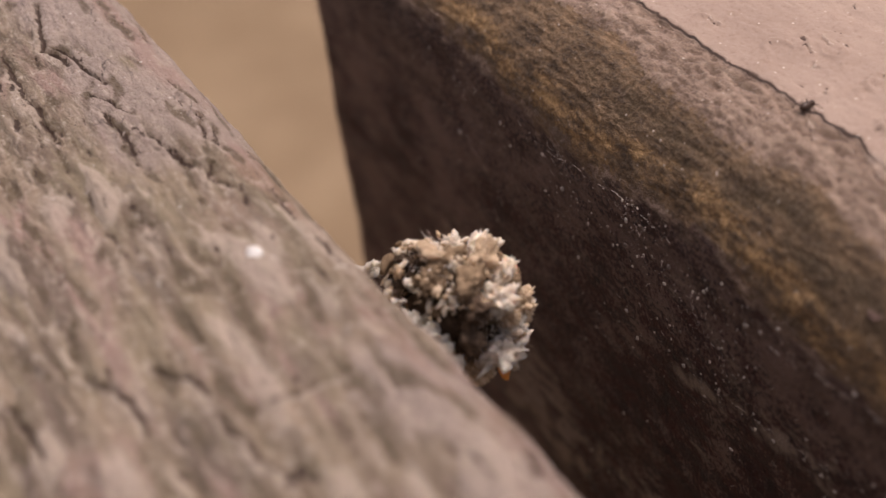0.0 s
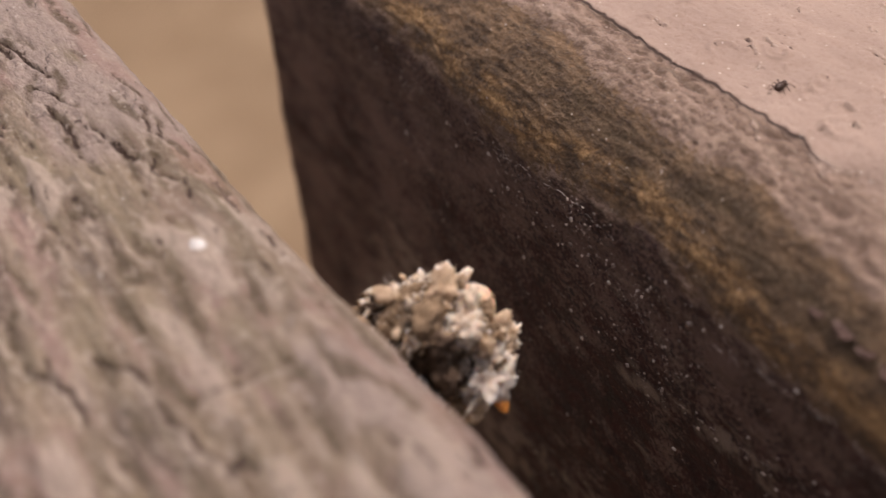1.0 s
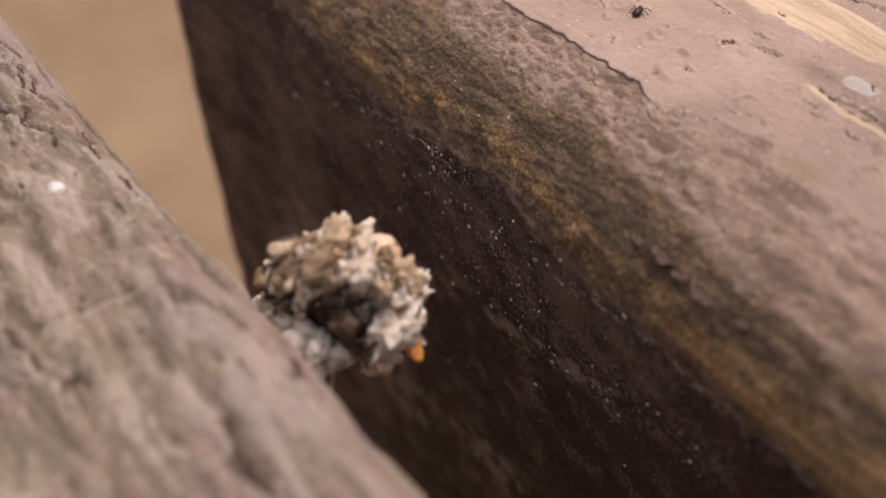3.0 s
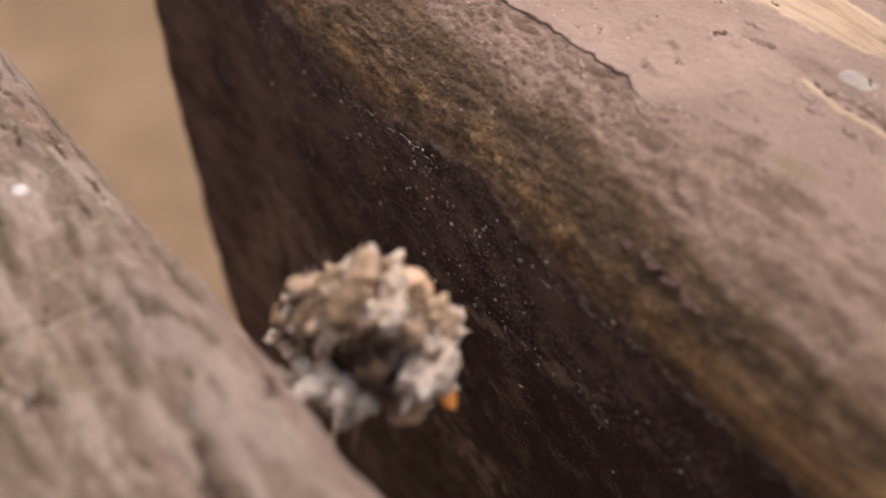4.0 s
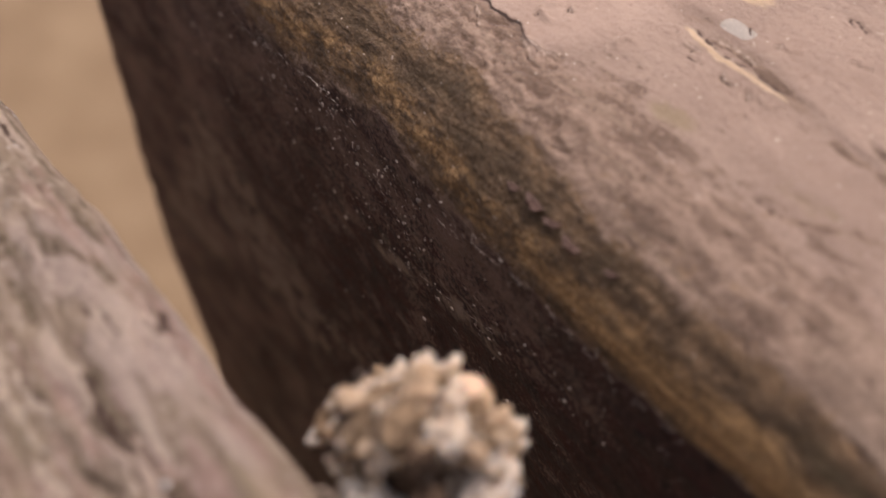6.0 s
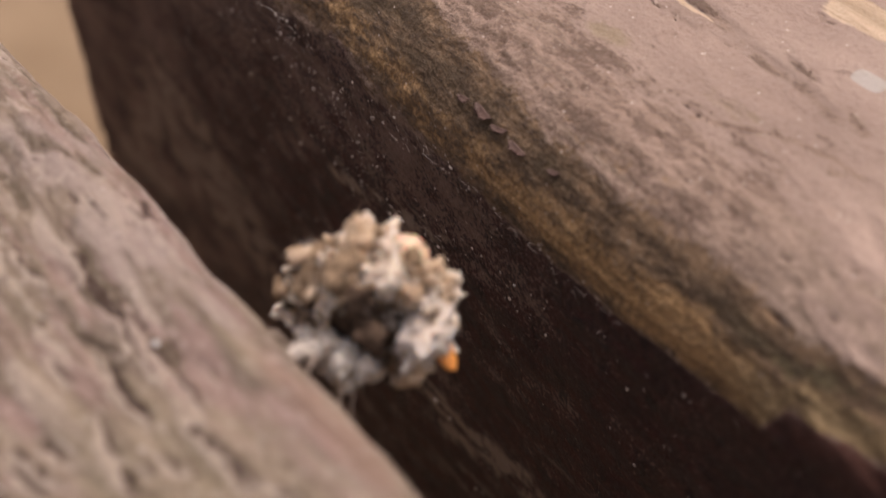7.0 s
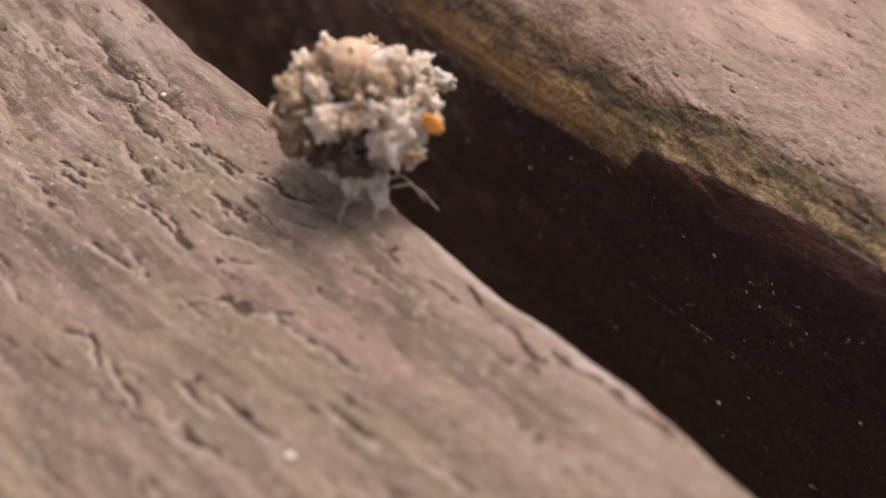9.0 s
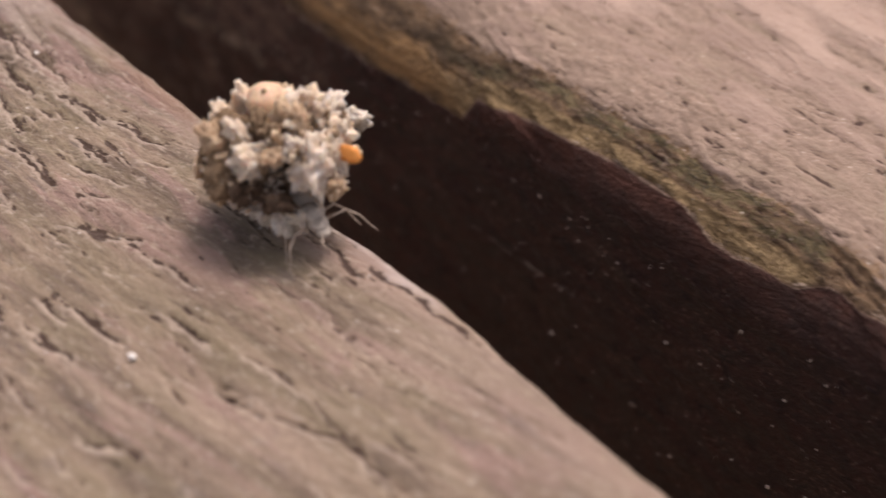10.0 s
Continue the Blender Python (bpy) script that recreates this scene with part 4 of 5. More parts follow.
def trestle(x):
    """A plain cross-bearer on two posts that carries both beams."""
    base = new("trestle")
    base.matrix_basis = pose(x, 0, GROUND_Z)
    bm = bmesh.new()
    box(bm, (-0.03, -0.115, -GROUND_Z - 0.132), (0.03, 0.10, -GROUND_Z - 0.0722), 0.003)
    part("bearer", bm, BEARER, base, smooth_faces=False)
    for y in (-0.075, 0.06):
        bm = bmesh.new()
        box(bm, (-0.028, y - 0.028, 0), (0.028, y + 0.028, -GROUND_Z - 0.1315), 0.003)
        part("post", bm, BEARER, base, smooth_faces=False)
    return tagged(base, "brown timber trestle standing on the ground under the beams", "trestle", "trestles")


ground()
NEAR = near_beam()
FAR = far_beam()
trestle(0.30)
trestle(0.80)
# ---- the insect's way ----
# time, place of the debris ball's middle in mm, lean, roll and turn in degrees
BUG_ROWS = (
    (0, -12.7, -10.5, -5.9, -72, -6, 34), (0.5, -11.6, -10.5, -5.5, -68, -8, 28), (1, -8.6, -11.0, -5.5, -60, -9, 22), (1.5, -7.24, -10.80, -4.71, -58, -8, 15),
    (2, -2.40, -10.80, -2.03, -58, -8, 14), (2.5, -3.33, -10.80, -3.07, -56, -11, 14), (3.8, -1.04, -10.80, -2.54, -57, -10, 15), (4, 1.32, -10.80, -1.73, -57, -10, 15),
    (4.5, 2.98, -10.80, -1.56, -58, -9, 15), (5, 6.02, -10.80, -2.25, -57, -9, 15), (5.2, 9.61, -10.80, -1.57, -57, -9, 15), (6.3, 14.24, -10.80, -1.26, -57, -9, 15),
    (6.5, 14.21, -10.80, -1.60, -57, -9, 15), (7, 12.87, -10.80, -1.25, -56, -12, 8), (7.5, 15.65, -11.60, 1.44, -48, -19, -20), (8, 17.58, -13.60, 3.99, -37, -25, -39),
    (8.2, 17.62, -14.20, 4.46, -20, -18, -32), (8.5, 19.41, -15.00, 6.22, 1, -11, -15), (8.7, 21.54, -15.50, 6.05, 3, -9, -8), (9, 25.02, -16.10, 6.04, 3, -6, 1),
    (9.5, 29.97, -16.70, 6.31, 2, -2, 4), (10, 33.77, -17.50, 5.77, 4, -15, 4),
)
TINY_ROWS = ((0.0, -8.1, 6.9, 95), (0.5, -8.3, 8.2, 100), (1.0, -8.5, 9.05, 105), (1.5, -8.85, 9.75, 115), (2.0, -9.2, 10.25, 120), (2.5, -9.5, 10.65, 120), (4.0, -10.4, 11.9, 125), (10.0, -13.0, 16.0, 125))
WHITE_SPECKS = (((-12.26, -19.67, 2.5), 0.44, 1), ((12.6, -19.92, 2.45), 0.16, 2), ((9.5, -19.2, 2.35), 0.14, 3), ((37.75, -28.4, 2.60), 0.22, 4), ((-21.0, 4.7, -0.7), 0.16, 6))
# place along the arris, angle round it, size, turn, seed
FLAKES = ((3.0, 139, 0.9, 10, 3), (4.6, 138, 1.3, -9, 1), (6.0, 140, 1.1, 12, 2), (7.6, 142, 1.2, -7, 4), (10.2, 140, 0.8, 14, 5))
# ---- small things on the wood ----
def tube(bm, pts, r0, r1, sides=5):
    """A tapering tube along points."""
    rings = []
    for k, p in enumerate(pts):
        p = Vector(p)
        ahead = Vector(pts[min(k + 1, len(pts) - 1)]) - Vector(pts[max(k - 1, 0)])
        ahead.normalize()
        side = ahead.orthogonal().normalized()
        up = ahead.cross(side)
        r = r0 + (r1 - r0) * k / (len(pts) - 1)
        rings.append([bm.verts.new(p + r * (math.cos(2 * math.pi * i / sides) * side + math.sin(2 * math.pi * i / sides) * up)) for i in range(sides)])
    for a, b in zip(rings, rings[1:]):
        for i in range(sides):
            bm.faces.new((a[i], a[(i + 1) % sides], b[(i + 1) % sides], b[i]))
    bm.faces.new(rings[0][::-1])
    bm.faces.new(rings[-1])


def lump(bm, centre, size, rough, seed, sub=3, freq=1.6):
    """An irregular crumb: a sphere pushed about by noise, in metres."""
    vs = bmesh.ops.create_icosphere(bm, subdivisions=sub, radius=1.0)["verts"]
    off = Vector((seed * 3.7, seed * 1.3, -seed * 2.1))
    for v in vs:
        n = v.co.normalized()
        k = 1 + rough * (noise.noise(n * freq + off) + 0.6 * noise.noise(n * freq * 2.7 + off) + 0.35 * noise.noise(n * freq * 6 + off))
        v.co = Vector(centre) + Vector((n.x * size[0], n.y * size[1], n.z * size[2])) * k
    return vs


def clump_mesh(name, seed, material, fuzzy):
    """A tuft of plant down and dust, about one unit (1 mm) in radius, in soft billows."""
    bm = bmesh.new()
    vs = lump(bm, (0, 0, 0), (0.84 * MM, 0.70 * MM, 0.58 * MM), 0.45 + 0.5 * fuzzy, seed, 4, 1.5)
    off = Vector((seed * 1.9, -seed * 0.7, seed * 0.37))
    for v in vs:
        n = v.co / MM
        k = 1 - abs(noise.noise(n * 2.8 + off)) * 2
        v.co *= 0.95 + fuzzy * (0.34 * k * abs(k) + 0.34 * noise.noise(n * 5.0 - off) + 0.30 * noise.noise(n * 10.0 + off))
    return mesh_of(name, bm, material)


def crumbs_mesh(name, poses, material, seed):
    """Many small irregular crumbs in one mesh."""
    bm = bmesh.new()
    bmesh.ops.create_icosphere(bm, subdivisions=2, radius=1.0)
    base = np.array([v.co[:] for v in bm.verts])
    tri = np.array([[v.index for v in f.verts] for f in bm.faces])
    bm.free()
    rng = np.random.default_rng(seed)
    verts, faces = [], []
    for k, m in enumerate(poses):
        f = rng.uniform(0, 6.3, 3)
        w = 1 + 0.28 * np.sin(base @ rng.normal(0, 2.2, 3) + f[0]) + 0.22 * np.sin(base @ rng.normal(0, 3.5, 3) + f[1]) + 0.15 * np.sin(base @ rng.normal(0, 6, 3) + f[2])
        pts = base * w[:, None]
        mm = np.array(m)
        verts.append(pts @ mm[:3, :3].T + mm[:3, 3])
        faces.append(tri + k * len(base))
    me = bpy.data.meshes.new(name)
    me.from_pydata(np.concatenate(verts).tolist(), [], np.concatenate(faces).tolist())
    me.polygons.foreach_set("use_smooth", np.ones(len(me.polygons), dtype=bool))
    me.materials.append(material)
    me.update()
    return me


def flake_mesh(name, seed, material, size, thick):
    """A curled chip with real thickness."""
    bm = bmesh.new()
    vs = lump(bm, (0, 0, 0), (size * MM, size * 0.75 * MM, thick * MM), 0.35, seed, 3, 1.3)
    for v in vs:
        v.co.z += 0.25 * v.co.x * v.co.x / (size * MM)
    return mesh_of(name, bm, material)


# larger tufts of the ball: kind, place and size in mm
TUFTS = (
    ("c", -1.03, -0.12, 2.91, 0.75), ("c", -1.18, -1.55, 2.53, 0.60), ("b", -0.26, -1.66, 2.51, 0.70), ("c", 0.40, 0.98, 2.83, 0.70),
    ("g", 1.43, 1.11, 2.45, 0.70), ("c", 1.82, 1.70, 2.01, 0.85), ("g", 1.22, 3.01, 1.37, 0.55), ("b", 1.23, -0.94, 2.61, 0.45),
    ("t", 1.87, -0.05, 2.46, 0.60), ("c", 0.74, -1.97, 2.30, 0.55), ("t", -0.30, -2.60, 1.75, 0.80), ("c", 1.41, -2.29, 1.52, 0.78),
    ("t", 2.41, -1.44, 1.15, 0.60), ("g", 2.73, -0.41, 1.43, 0.60), ("g", 3.05, -0.07, 0.16, 1.10), ("c", 3.07, 0.85, 0.39, 0.70),
    ("b", 0.12, -3.15, 0.63, 0.90), ("d", 1.24, -2.76, 0.05, 0.80), ("d", 2.01, -2.04, -0.96, 0.70), ("t", 2.92, 0.68, -1.43, 0.70),
    ("b", 2.08, -0.87, 2.00, 0.40), ("t", 2.45, 0.35, 2.00, 0.60), ("c", 1.80, -2.55, 1.75, 0.60), ("t", -1.85, 2.55, 1.35, 0.55), ("b", -2.4, 2.3, 0.8, 0.60),
    ("c", -0.4, 2.8, 1.4, 0.5), ("t", -2.8, 1.2, 1.2, 0.5),
)


def larva():
    """An insect larva that carries a ball of plant down, husks and dust on its back."""
    base = new("insect_larva")
    rng = random.Random(42)
    # dark core puts shade colour into the gaps between tufts
    bm = bmesh.new()
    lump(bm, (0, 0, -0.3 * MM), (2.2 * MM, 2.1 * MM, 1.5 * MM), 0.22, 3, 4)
    part("debris_core", bm, DARK_SHADE, base, "dark crumbly core of the debris ball, shade-coloured in its gaps")
    kinds = {}
    for kind, mat, n, fuzz in (("c", CREAM, 6, 0.50), ("t", TAN, 5, 0.30), ("b", BROWN, 3, 0.25), ("d", DARK_SHADE, 2, 0.30), ("g", GREYW, 4, 0.55), ("w", BELLY, 3, 0.40)):
        kinds[kind] = [clump_mesh("debris_clump", 10 * (ord(kind) - 90) + k, mat, fuzz) for k in range(n)]
    tufts = [(kind, Vector((x, y, z)), size) for kind, x, y, z, size in TUFTS]
    husk = Vector((0.25, 0.28, 2.62))
    for kind, p, size in tufts:
        lat = p.z / p.length
        if 0.42 < lat < 0.66 and 0.8 * p.x - 0.6 * p.y > 0.5:
            p.z += 0.22 if lat > 0.54 else -0.35
        if (p - husk).length < 1.5:
            p *= 0.87
        ob = new("debris_clump", rng.choice(kinds[kind]))
        ob.parent = base
        ob.matrix_basis = Matrix.LocRotScale(p * MM, Euler([rng.uniform(0, 6.3) for _ in range(3)]), (size * 1.40, size * 1.08, size * 1.22))
    for x, y, z, size in ((-4.3, 1.3, -1.5, 0.55), (-4.8, 1.6, -2.0, 0.42), (0.79, 3.44, 0.04, 0.50), (0.93, 4.10, -0.08, 0.60), (0.95, 4.41, -0.55, 0.42), (1.3, -1.7, -2.3, 0.75), (0.4, -1.9, -2.2, 0.7), (2.1, -1.2, -2.3, 0.6), (1.5, -0.9, -2.7, 0.7), (-0.5, -1.8, -2.3, 0.6), (0.7, -1.2, -2.8, 0.6)):
        ob = new("debris_clump", rng.choice(kinds["w"]))
        ob.parent = base
        ob.matrix_basis = Matrix.LocRotScale(Vector((x, y, z)) * MM, Euler([rng.uniform(0, 6.3) for _ in range(3)]), (size * 1.2, size, size))
    count = 300
    for k in range(count):
        # even spread over the ball, leaving the belly open
        zz = 1 - (k + 0.5) / count * 1.52
        ang = k * 2.39996 + rng.uniform(-0.25, 0.25)
        rr = math.sqrt(max(0, 1 - zz * zz))
        d = Vector((rr * math.cos(ang), rr * math.sin(ang), zz))
        if d.dot(Vector((-0.13, 0.15, 0.98))) > 0.93:
            continue
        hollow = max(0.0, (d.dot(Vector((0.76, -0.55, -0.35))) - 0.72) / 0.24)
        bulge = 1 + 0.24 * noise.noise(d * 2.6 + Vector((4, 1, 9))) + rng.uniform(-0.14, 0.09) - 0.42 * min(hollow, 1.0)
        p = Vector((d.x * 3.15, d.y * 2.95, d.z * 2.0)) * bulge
        # tone darkens in the hollow and towards the underside, painting their shade
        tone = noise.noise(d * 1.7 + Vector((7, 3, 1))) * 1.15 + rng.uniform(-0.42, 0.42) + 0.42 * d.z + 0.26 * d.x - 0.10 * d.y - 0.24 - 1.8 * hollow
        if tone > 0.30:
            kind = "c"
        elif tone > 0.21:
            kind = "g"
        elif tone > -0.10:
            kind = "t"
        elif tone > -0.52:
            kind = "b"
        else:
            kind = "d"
        # the stuff of a large tuft goes on round it
        by, q, size = min(tufts, key=lambda e: (e[1] - p).length / e[2])
        away = (q - p).length
        sc = (0.30 + 0.55 * rng.random() ** 2.2) * (1.10 if kind in "cg" else 1.0)
        if hollow > 0.15:
            sc *= 0.7
        elif away < 1.35 * size:
            kind = by
            if away < 0.8 * size or by == "d":
                sc *= 0.6
                p *= 0.90
        if (p - Vector((3.7, 1.75, -0.15))).length < 1.0 or (p - husk).length < 1.45:
            p *= 0.84
            sc *= 0.7
        # sunken groove, its shade put in as darker clumps
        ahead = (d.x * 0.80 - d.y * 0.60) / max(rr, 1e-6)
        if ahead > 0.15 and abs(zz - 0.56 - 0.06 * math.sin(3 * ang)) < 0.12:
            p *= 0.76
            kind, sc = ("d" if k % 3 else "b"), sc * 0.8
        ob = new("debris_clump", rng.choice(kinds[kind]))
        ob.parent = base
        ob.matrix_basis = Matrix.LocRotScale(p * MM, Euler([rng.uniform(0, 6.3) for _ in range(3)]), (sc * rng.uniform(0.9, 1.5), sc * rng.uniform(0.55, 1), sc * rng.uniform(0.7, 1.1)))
    # husks and chips that stand out
    bm = bmesh.new()
    lump(bm, (0, 0, 0), (1.02 * MM, 0.98 * MM, 1.02 * MM), 0.06, 5, 4)
    ob = part("round_husk", bm, PEACH, base, "round peach-coloured husk")
    bm = bmesh.new()
    lump(bm, (0, 0, 0), (0.12 * MM, 0.12 * MM, 0.05 * MM), 0.25, 6, 3)
    dot = part("pore", bm, BROWN, ob)
    dot.matrix_basis = Matrix.Translation(Vector((0.55, -0.25, 0.86)).normalized() * 1.05 * MM) @ Vector((0.55, -0.25, 0.86)).to_track_quat("Z", "Y").to_matrix().to_4x4()
    ob.matrix_basis = Matrix.Translation(husk * MM)
    for seed, p, size, mat, label, turn in ((21, (3.62, 1.64, -0.10), 0.56, ORANGE, "bright orange chip", (62, 38, 30)),
                                            (22, (-2.2, -2.9, 0.4), 0.8, TAN, "tan husk chip", (60, 0, -30)),
                                            (23, (-2.2, -0.6, 1.7), 0.6, TAN, "tan husk chip", (10, 30, 0)),
                                            (26, (-3.6, -1.0, -1.1), 0.6, BROWN, "brown husk chip", (20, 80, 10))):
        ob = new("debris_chip", flake_mesh("debris_chip", seed, mat, size, size * (0.28 if mat is ORANGE else 0.42)))
        ob.parent = base
        ob.matrix_basis = pose(*(c * MM for c in p), *turn)
        tagged(ob, label)
    # crumbs too small to pick apart
    for mat, n, what in ((CREAM, 460, "cream crumbs"), (TAN, 420, "tan crumbs"), (BROWN, 150, "brown crumbs")):
        poses = []
        for k in range(n):
            d = Vector((rng.gauss(0, 1), rng.gauss(0, 1), rng.gauss(0.25, 0.8))).normalized()
            hollow = max(0.0, (d.dot(Vector((0.76, -0.55, -0.35))) - 0.72) / 0.24)
            if hollow > 0.3:
                continue
            p = Vector((d.x * 3.5, d.y * 3.35, d.z * 2.5)) * (1 + 0.20 * noise.noise(d * 2.6 + Vector((4, 1, 9))) + rng.uniform(-0.10, 0.08) - 0.25 * hollow)
            r = (0.08 + 0.28 * rng.random() ** 1.5) * MM
            poses.append(Matrix.LocRotScale(p * MM, Euler([rng.uniform(0, 6.3) for _ in range(3)]), (r, r * rng.uniform(0.35, 0.9), r * rng.uniform(0.25, 0.7))))
        ob = new("debris_grit", crumbs_mesh("debris_grit", poses, mat, n))
        ob.parent = base
        tagged(ob, what, kind="stuff")
    # loose hairs of the ball
    for mat, count, spread, what in ((GREYW, 1700, 0.8, "fine pale hairs"), (BROWN, 420, 0.7, "fine brown hairs")):
        bm = bmesh.new()
        for k in range(count):
            d = Vector((rng.gauss(0, 1), rng.gauss(0, 1), rng.gauss(0.35, spread))).normalized()
            if d.z < -0.25:
                continue
            e = Vector((rng.gauss(0, 1), rng.gauss(0, 1), rng.gauss(0, 0.7)))
            ln = rng.uniform(0.25, 0.75)
            p0 = Vector((d.x * 3.4, d.y * 3.3, d.z * 2.25)) * rng.uniform(0.86, 1.06)
            tube(bm, [(p0 + d * ln * u * 0.30 + e * ln * (0.30 * u + 0.30 * u * u * (1 if k % 2 else -1))) * MM for u in (0, 0.35, 0.7, 1)], 0.019 * MM, 0.008 * MM, 3)
        tagged(part("loose_hairs", bm, mat, base, what), kind="stuff")
    # the body under the ball: thorax and head point along local +x
    bm = bmesh.new()
    for k, (x, z, r) in enumerate(((-1.6, -2.0, 1.4), (-0.3, -2.1, 1.3), (0.9, -2.35, 1.05), (1.8, -2.65, 0.72), (2.45, -2.95, 0.5))):
        lump(bm, (x * MM, 0, z * MM), (0.8 * MM, r * MM, r * 0.7 * MM), 0.08, 40 + k, 3)
    body = part("body", bm, PALE, base, "soft pale grey insect body")
    bm = bmesh.new()
    lump(bm, (3.0 * MM, 0, -3.2 * MM), (0.42 * MM, 0.38 * MM, 0.24 * MM), 0.06, 60, 3)
    part("head", bm, PALE, body)
    for s in (-1, 1):
        bm = bmesh.new()
        tube(bm, [Vector((3.3 + 0.8 * u, s * (0.22 + 0.26 * math.sin(u * 2.6)), -3.25 - 0.25 * u)) * MM for u in (0, 0.25, 0.5, 0.75, 1)], 0.10 * MM, 0.02 * MM, 6)
        part("mandible", bm, LEGM, body, "curved amber jaw")
        for k, (x, reach) in enumerate(((2.4, 1.4), (1.4, 0.5), (0.5, -0.6))):
            bm = bmesh.new()
            hip = Vector((0, s * 0.55, 0))
            knee = Vector((reach * 0.5, s * 1.3, 0.25))
            shin = Vector((reach * 0.9, s * 1.95, -0.8))
            foot = Vector((reach * 1.05, s * 2.15, -1.2))
            tube(bm, [p * MM for p in (hip, hip.lerp(knee, 0.5), knee)], 0.095 * MM, 0.065 * MM, 6)
            tube(bm, [p * MM for p in (knee, knee.lerp(shin, 0.5) + Vector((0, s * 0.1, 0.05)), shin)], 0.065 * MM, 0.040 * MM, 6)
            tube(bm, [p * MM for p in (shin, foot)], 0.040 * MM, 0.026 * MM, 6)
            leg = part("leg", bm, LEGM, body, "thin amber leg")
            leg.location = Vector((x, 0, -3.0)) * MM
            LEGS.append((leg, Vector(leg.location), k + (0 if s > 0 else 1)))
    tagged(base, "insect larva carrying a ball of cream and brown debris", "insect larva")
    return base, body


def mite():
    """A tiny dark insect that runs over the paint."""
    base = new("tiny_insect")
    bm = bmesh.new()
    lump(bm, (0, 0, 0.22 * MM), (0.34 * MM, 0.22 * MM, 0.20 * MM), 0.05, 71, 3)
    part("abdomen", bm, MITE, base)
    bm = bmesh.new()
    lump(bm, (0.42 * MM, 0, 0.22 * MM), (0.15 * MM, 0.15 * MM, 0.13 * MM), 0.05, 72, 3)
    part("head", bm, MITE, base)
    for s in (-1, 1):
        for x in (-0.12, 0.08, 0.26):
            bm = bmesh.new()
            tube(bm, [Vector(p) * MM for p in ((x, s * 0.12, 0.2), (x * 1.6, s * 0.36, 0.3), (x * 2.4, s * 0.55, 0.02))], 0.03 * MM, 0.018 * MM, 4)
            part("leg", bm, MITE, base)
    return tagged(base, "tiny dark brown shiny insect on the faded paint", "insect")


def speck(name, place, size, material, label, category, seed):
    bm = bmesh.new()
    lump(bm, (0, 0, 0), (size * MM, size * 0.85 * MM, size * 0.6 * MM), 0.25, seed, 3, 1.3)
    ob = new(name, mesh_of(name, bm, material))
    ob.location = Vector(place) * MM - Vector((0, 0, 0.12 * MM))
    return tagged(ob, label, category)


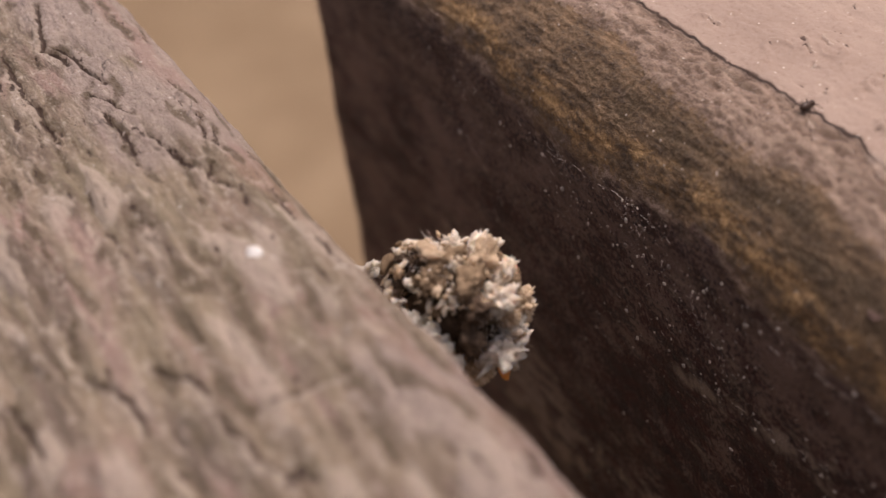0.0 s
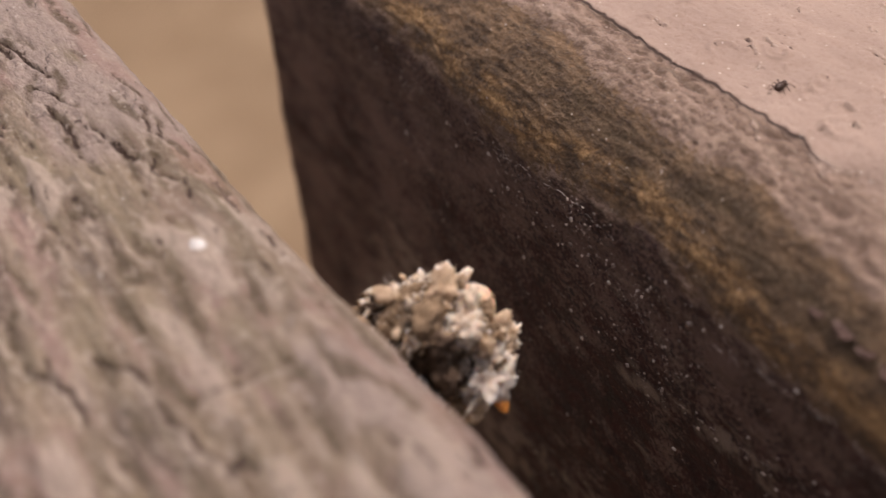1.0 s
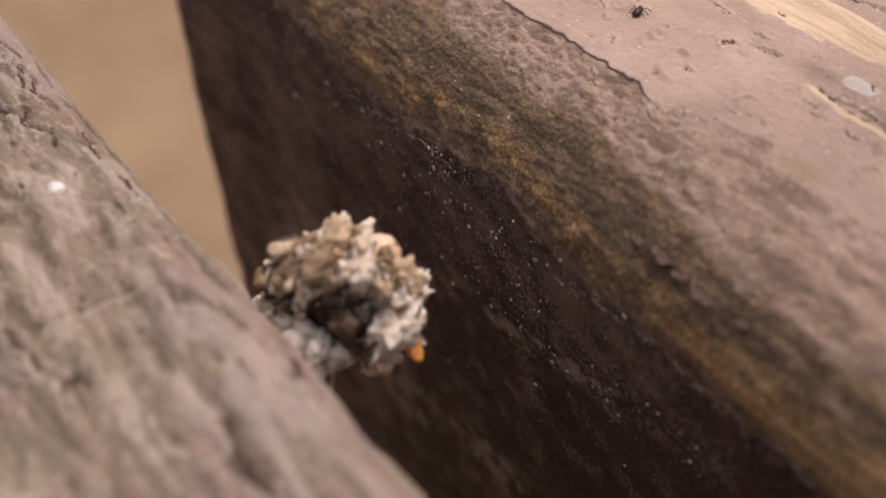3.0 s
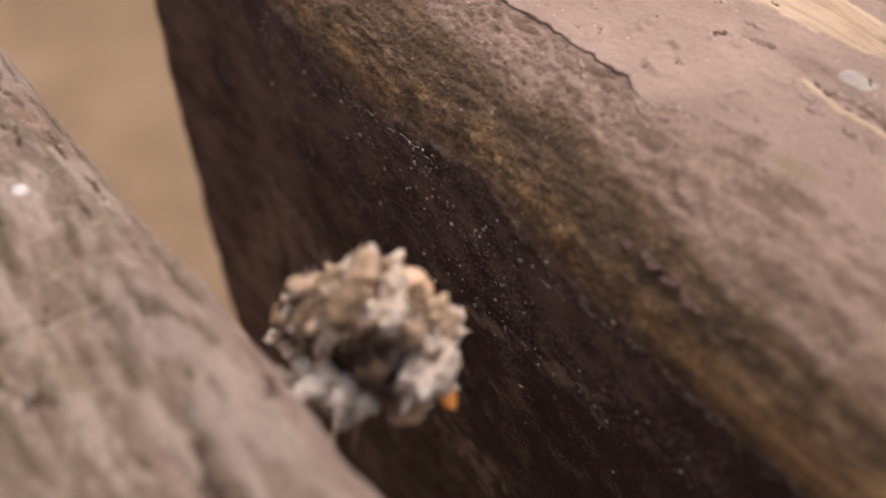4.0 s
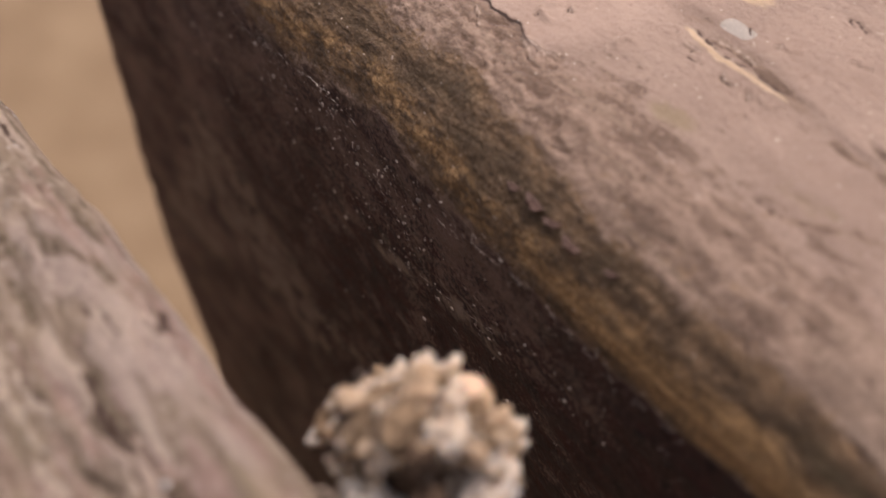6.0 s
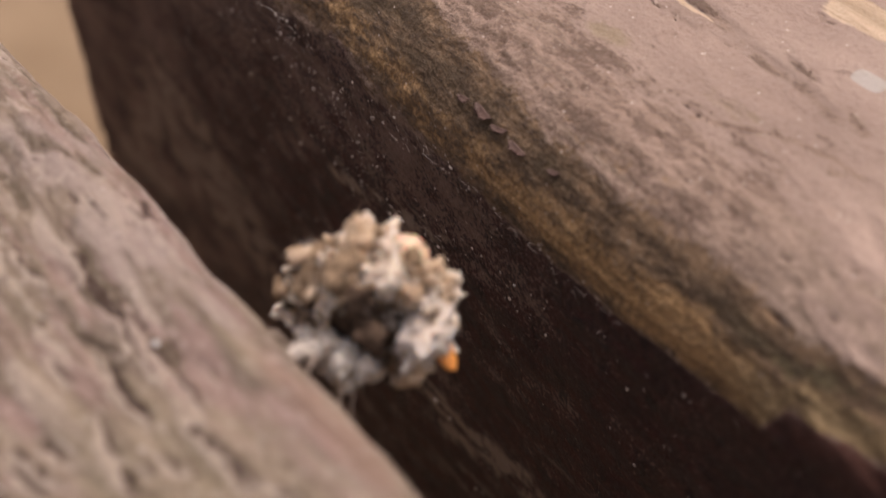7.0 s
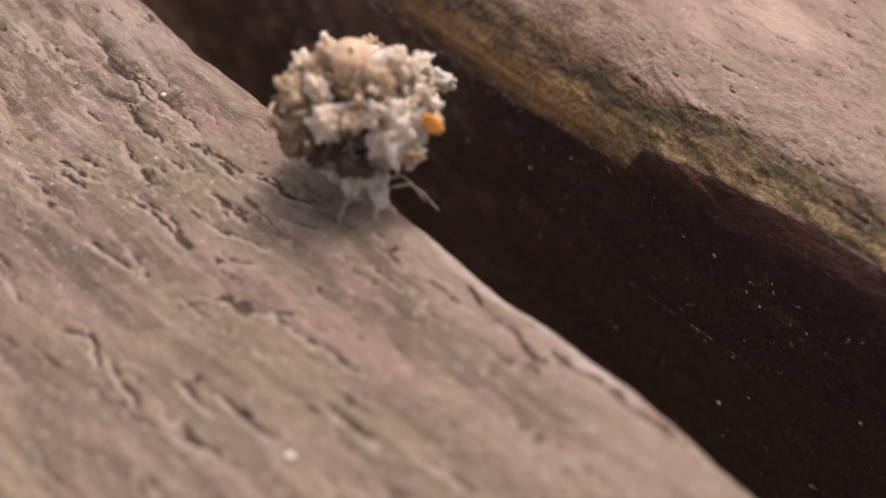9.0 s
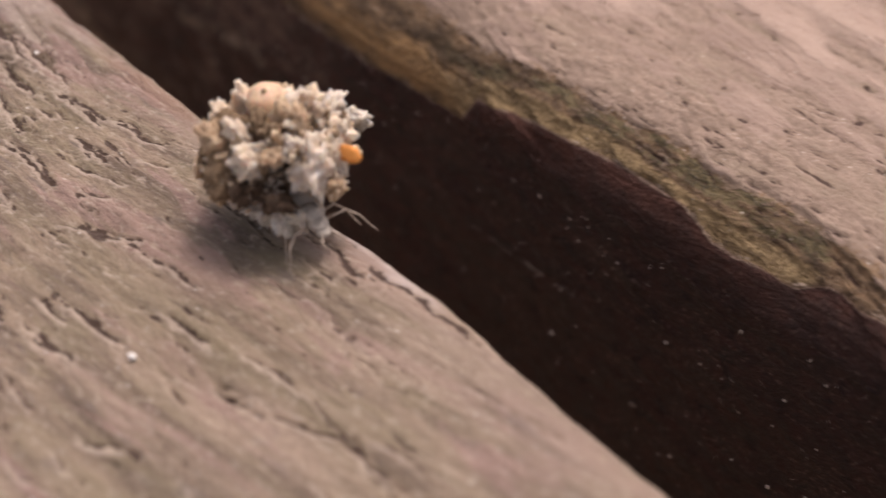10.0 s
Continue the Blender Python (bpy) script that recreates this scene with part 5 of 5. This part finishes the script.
def web_threads():
    """Fine spider silk and dust caught along the far beam's arris and on its side."""
    rng = random.Random(8)
    bm = bmesh.new()
    caught = []
    for x0, z0, x1, z1 in ((-22.5, -6.0, -11.7, -4.7), (-20.5, -5.5, -16.5, -5.4), (-13, -4.9, -9.5, -5.2), (-30.5, -6.6, -27.5, -5.6), (-2.6, -6.7, 5.2, -5.4), (5.2, -5.4, 11.0, -6.2),
                           (11.0, -6.2, 17.5, -6.0), (24.0, -13.2, 36.4, -12.7), (-8.5, -12.9, 2.6, -11.3), (-30.0, -9.6, -26.0, -13.2)):
        n = max(4, int(abs(x1 - x0) / 1.4))
        for k in range(n):
            u0 = (k + rng.uniform(0.0, 0.5)) / n
            u1 = u0 + rng.uniform(0.15, 0.65) / n
            pts = []
            for j in range(5):
                u = u0 + (u1 - u0) * j / 4
                p = Vector((x0 + u * (x1 - x0), -0.12 - 0.05 * rng.random(), z0 + u * (z1 - z0) + 0.30 * noise.noise(Vector((u * n * 0.8, x0, 0)))))
                pts.append(p * MM)
                caught.append(p)
            r = rng.uniform(0.006, 0.018) * MM
            tube(bm, pts, r, r * 0.7, 4)
    tagged(new("spider_silk", mesh_of("spider_silk", bm, SILK)), "thin pale silk threads along the beam edge", "spider silk", kind="stuff")
    bm = bmesh.new()
    for k in range(1900):
        x, s = rng.uniform(-48, 62), 5.3 + rng.expovariate(0.14)
        size = rng.uniform(0.7, 1.35)
        if k > 1600:
            p = rng.choice(caught)
            x, s, size = p.x + rng.gauss(0, 0.3), -p.z + rng.gauss(0, 0.25), 0.65
        elif k > 640:
            x, s = rng.gauss(-8, 9), 5.2 + abs(rng.gauss(0, 5.0))
            if noise.noise(Vector((x * 0.22, s * 0.45, 3.1))) < rng.uniform(-0.25, 0.35):
                continue
        elif k > 420:
            x0, s0, x1, s1, w, _ = rng.choice(SCUFFS)
            u = rng.random()
            x, s = x0 + u * (x1 - x0) + rng.gauss(0, w), 2.36 - s0 - u * (s1 - s0) + rng.gauss(0, 0.6 * w)
        elif k > 380:
            x, s, size = rng.uniform(24, 52), rng.uniform(10, 26), 1.9
        p = Vector((x, -0.10, -s))
        if rng.random() < 0.45:
            e = Vector((rng.uniform(-1, 1), -rng.uniform(0, 0.2), rng.uniform(-1, 1))) * rng.uniform(0.08, 0.38) * size
            thick = rng.uniform(0.006, 0.020) * MM
            bend = Vector((rng.gauss(0, 0.08), -0.05, rng.gauss(0, 0.08)))
            tube(bm, [p * MM, (p + e * 0.35 + bend) * MM, (p + e * 0.7 + bend * 0.8) * MM, (p + e) * MM], thick, 0.5 * thick, 3)
        else:
            r = (0.016 + min(0.14, rng.expovariate(28))) * size
            vs = bmesh.ops.create_icosphere(bm, subdivisions=1, radius=1.0)["verts"]
            stretch = Vector((rng.uniform(0.6, 1.5), 0.6, rng.uniform(0.6, 1.5)))
            for v in vs:
                v.co = (p + Vector((v.co.x * stretch.x, v.co.y * stretch.y, v.co.z * stretch.z)) * r * rng.uniform(0.7, 1.2)) * MM
    tagged(new("dust_specks", mesh_of("dust_specks", bm, DUST)), "pale dust grains and lint on the dark beam side", "dust", kind="stuff")


def wood_flecks(beam, name, seed, count, x_span, y_span, label):
    """Pale splinters and crumbs that lie loose on the top of a beam."""
    rng = random.Random(seed)
    me = beam.data
    co, nrm = np.empty(3 * len(me.vertices)), np.empty(3 * len(me.vertices))
    me.vertices.foreach_get("co", co)
    me.vertices.foreach_get("normal", nrm)
    co, nrm = co.reshape(-1, 3) / MM, nrm.reshape(-1, 3)
    able = np.where((co[:, 0] > x_span[0]) & (co[:, 0] < x_span[1]) & (co[:, 1] > y_span[0]) & (co[:, 1] < y_span[1]) & (nrm[:, 2] > 0.3))[0]
    bm = bmesh.new()
    done = 0
    while done < count:
        k = int(able[rng.randrange(len(able))])
        p, n = Vector(co[k]), Vector(nrm[k])
        if noise.noise(Vector((p.x * 0.35, p.y * 0.7, seed))) < rng.uniform(-0.3, 0.3):
            continue
        done += 1
        if rng.random() < 0.30:
            ln, wd = rng.uniform(0.18, 0.50), rng.uniform(0.035, 0.060)
        else:
            ln = rng.uniform(0.050, 0.120)
            wd = ln * rng.uniform(0.5, 0.9)
        along = Vector((1, rng.gauss(0, 0.45), 0))
        along = (along - n * along.dot(n)).normalized()
        tip = along * ln + n * rng.uniform(0.0, 0.35) * ln
        mid = p + n * wd * 0.7
        side = n.cross(along) * wd
        top = n * wd * 0.6
        vs = [bm.verts.new(Vector(q) * MM) for q in (mid - tip, mid + side, mid + top, mid - side, mid - top * 1.3, mid + tip)]
        for a, b in ((1, 2), (2, 3), (3, 4), (4, 1)):
            bm.faces.new((vs[0], vs[b], vs[a]))
            bm.faces.new((vs[5], vs[a], vs[b]))
    bmesh.ops.recalc_face_normals(bm, faces=bm.faces)
    tagged(new(name, mesh_of(name, bm, SPLINTER, False)), label, "wood flecks", kind="stuff")


def paint_flake(x, angle, size, turn, seed):
    """A curled scrap of old paint that lifts at its edge."""
    rng = random.Random(seed)
    bm = bmesh.new()
    n, rows = 14, []
    for level in (0.0, 0.06):
        for across in range(5):
            v = across / 4
            row = []
            for k in range(n):
                u = k / (n - 1) - 0.5
                wide = 0.42 + 0.16 * noise.noise(Vector((u * 7, seed, 0.5))) + (0.12 * rng.uniform(-1, 1) if across == 4 else 0.0)
                wide = 0.72 * wide * math.sqrt(max(0.04, 1 - 4 * u * u))
                row.append(bm.verts.new((size * u * MM, -size * wide * v * MM, (0.10 + 0.20 * size * v * v * (0.6 + noise.noise(Vector((u * 5, 2.0, seed)))) + level) * MM)))
            rows.append(row)
    low, top = rows[:5], rows[5:]
    for a, b in zip(low, low[1:]):
        for k in range(n - 1):
            bm.faces.new((a[k], a[k + 1], b[k + 1], b[k]))
    for a, b in zip(top, top[1:]):
        for k in range(n - 1):
            bm.faces.new((b[k], b[k + 1], a[k + 1], a[k]))
    ring = lambda g: g[0] + [r[-1] for r in g[1:]] + g[-1][-2::-1] + [r[0] for r in g[-2:0:-1]]
    a, b = ring(low), ring(top)
    for k in range(len(a)):
        j = (k + 1) % len(a)
        bm.faces.new((a[j], a[k], b[k], b[j]))
    bmesh.ops.recalc_face_normals(bm, faces=bm.faces)
    ob = new("paint_flake", mesh_of("paint_flake", bm, FLAKE))
    a = radians(angle)
    at = Vector((x, 5.5 + 5.37 * math.cos(a), -5.5 + 5.37 * math.sin(a))) * MM
    ob.matrix_basis = Matrix.Translation(at) @ Matrix.Rotation(a - math.pi / 2, 4, "X") @ Matrix.Rotation(radians(turn), 4, "Z")
    return tagged(ob, "curled mauve-brown flake of old paint on the beam", "paint flake", "curled paint flakes")


LEGS = []
bug, bug_body = larva()
tiny = mite()
for p, r, seed in WHITE_SPECKS:
    speck("white_speck", p, r, WHITE, "small round white speck on the weathered wood", "speck", seed)
web_threads()
wood_flecks(NEAR, "wood_splinters", 5, 420, (-44, 60), (-38, -16), "pale splinters and crumbs on the weathered wood")
wood_flecks(FAR, "wood_crumbs", 9, 520, (-44, 60), (1.5, 18), "pale crumbs caught on the worn paint")
for x, angle, size, turn, seed in FLAKES:
    paint_flake(x, angle, size, turn, seed)


# ---- what moves ----
def motions():
    rows = []
    for t, x, y, z, lean, roll, yaw in BUG_ROWS:
        rows.append((t, pose(x * MM, y * MM, z * MM) @ Matrix.Rotation(radians(lean), 4, "X") @ Matrix.Rotation(radians(roll), 4, "Y") @ Matrix.Rotation(radians(yaw), 4, "Z")))
    walk(bug, rows)
    walk(bug_body, [(t, pose(0, 0, 0, 0, 0, a)) for t, a in ((0.0, -80), (5.0, -85), (7.0, -90), (8.0, -85), (8.5, -55), (9.0, -25), (10.0, -12))])
    for leg, at, phase in LEGS:
        steps = []
        for k in range(21):
            swing = math.sin(k * 0.5 * 5.1 + phase * math.pi)
            steps.append((k * 0.5, Matrix.Translation(at) @ pose(0, 0, 0, 0, 0, 14 * swing)))
        walk(leg, steps)
    walk(tiny, [(t, pose(x * MM, y * MM, 0.1 * MM, 0, 0, a)) for t, x, y, a in TINY_ROWS])


motions()
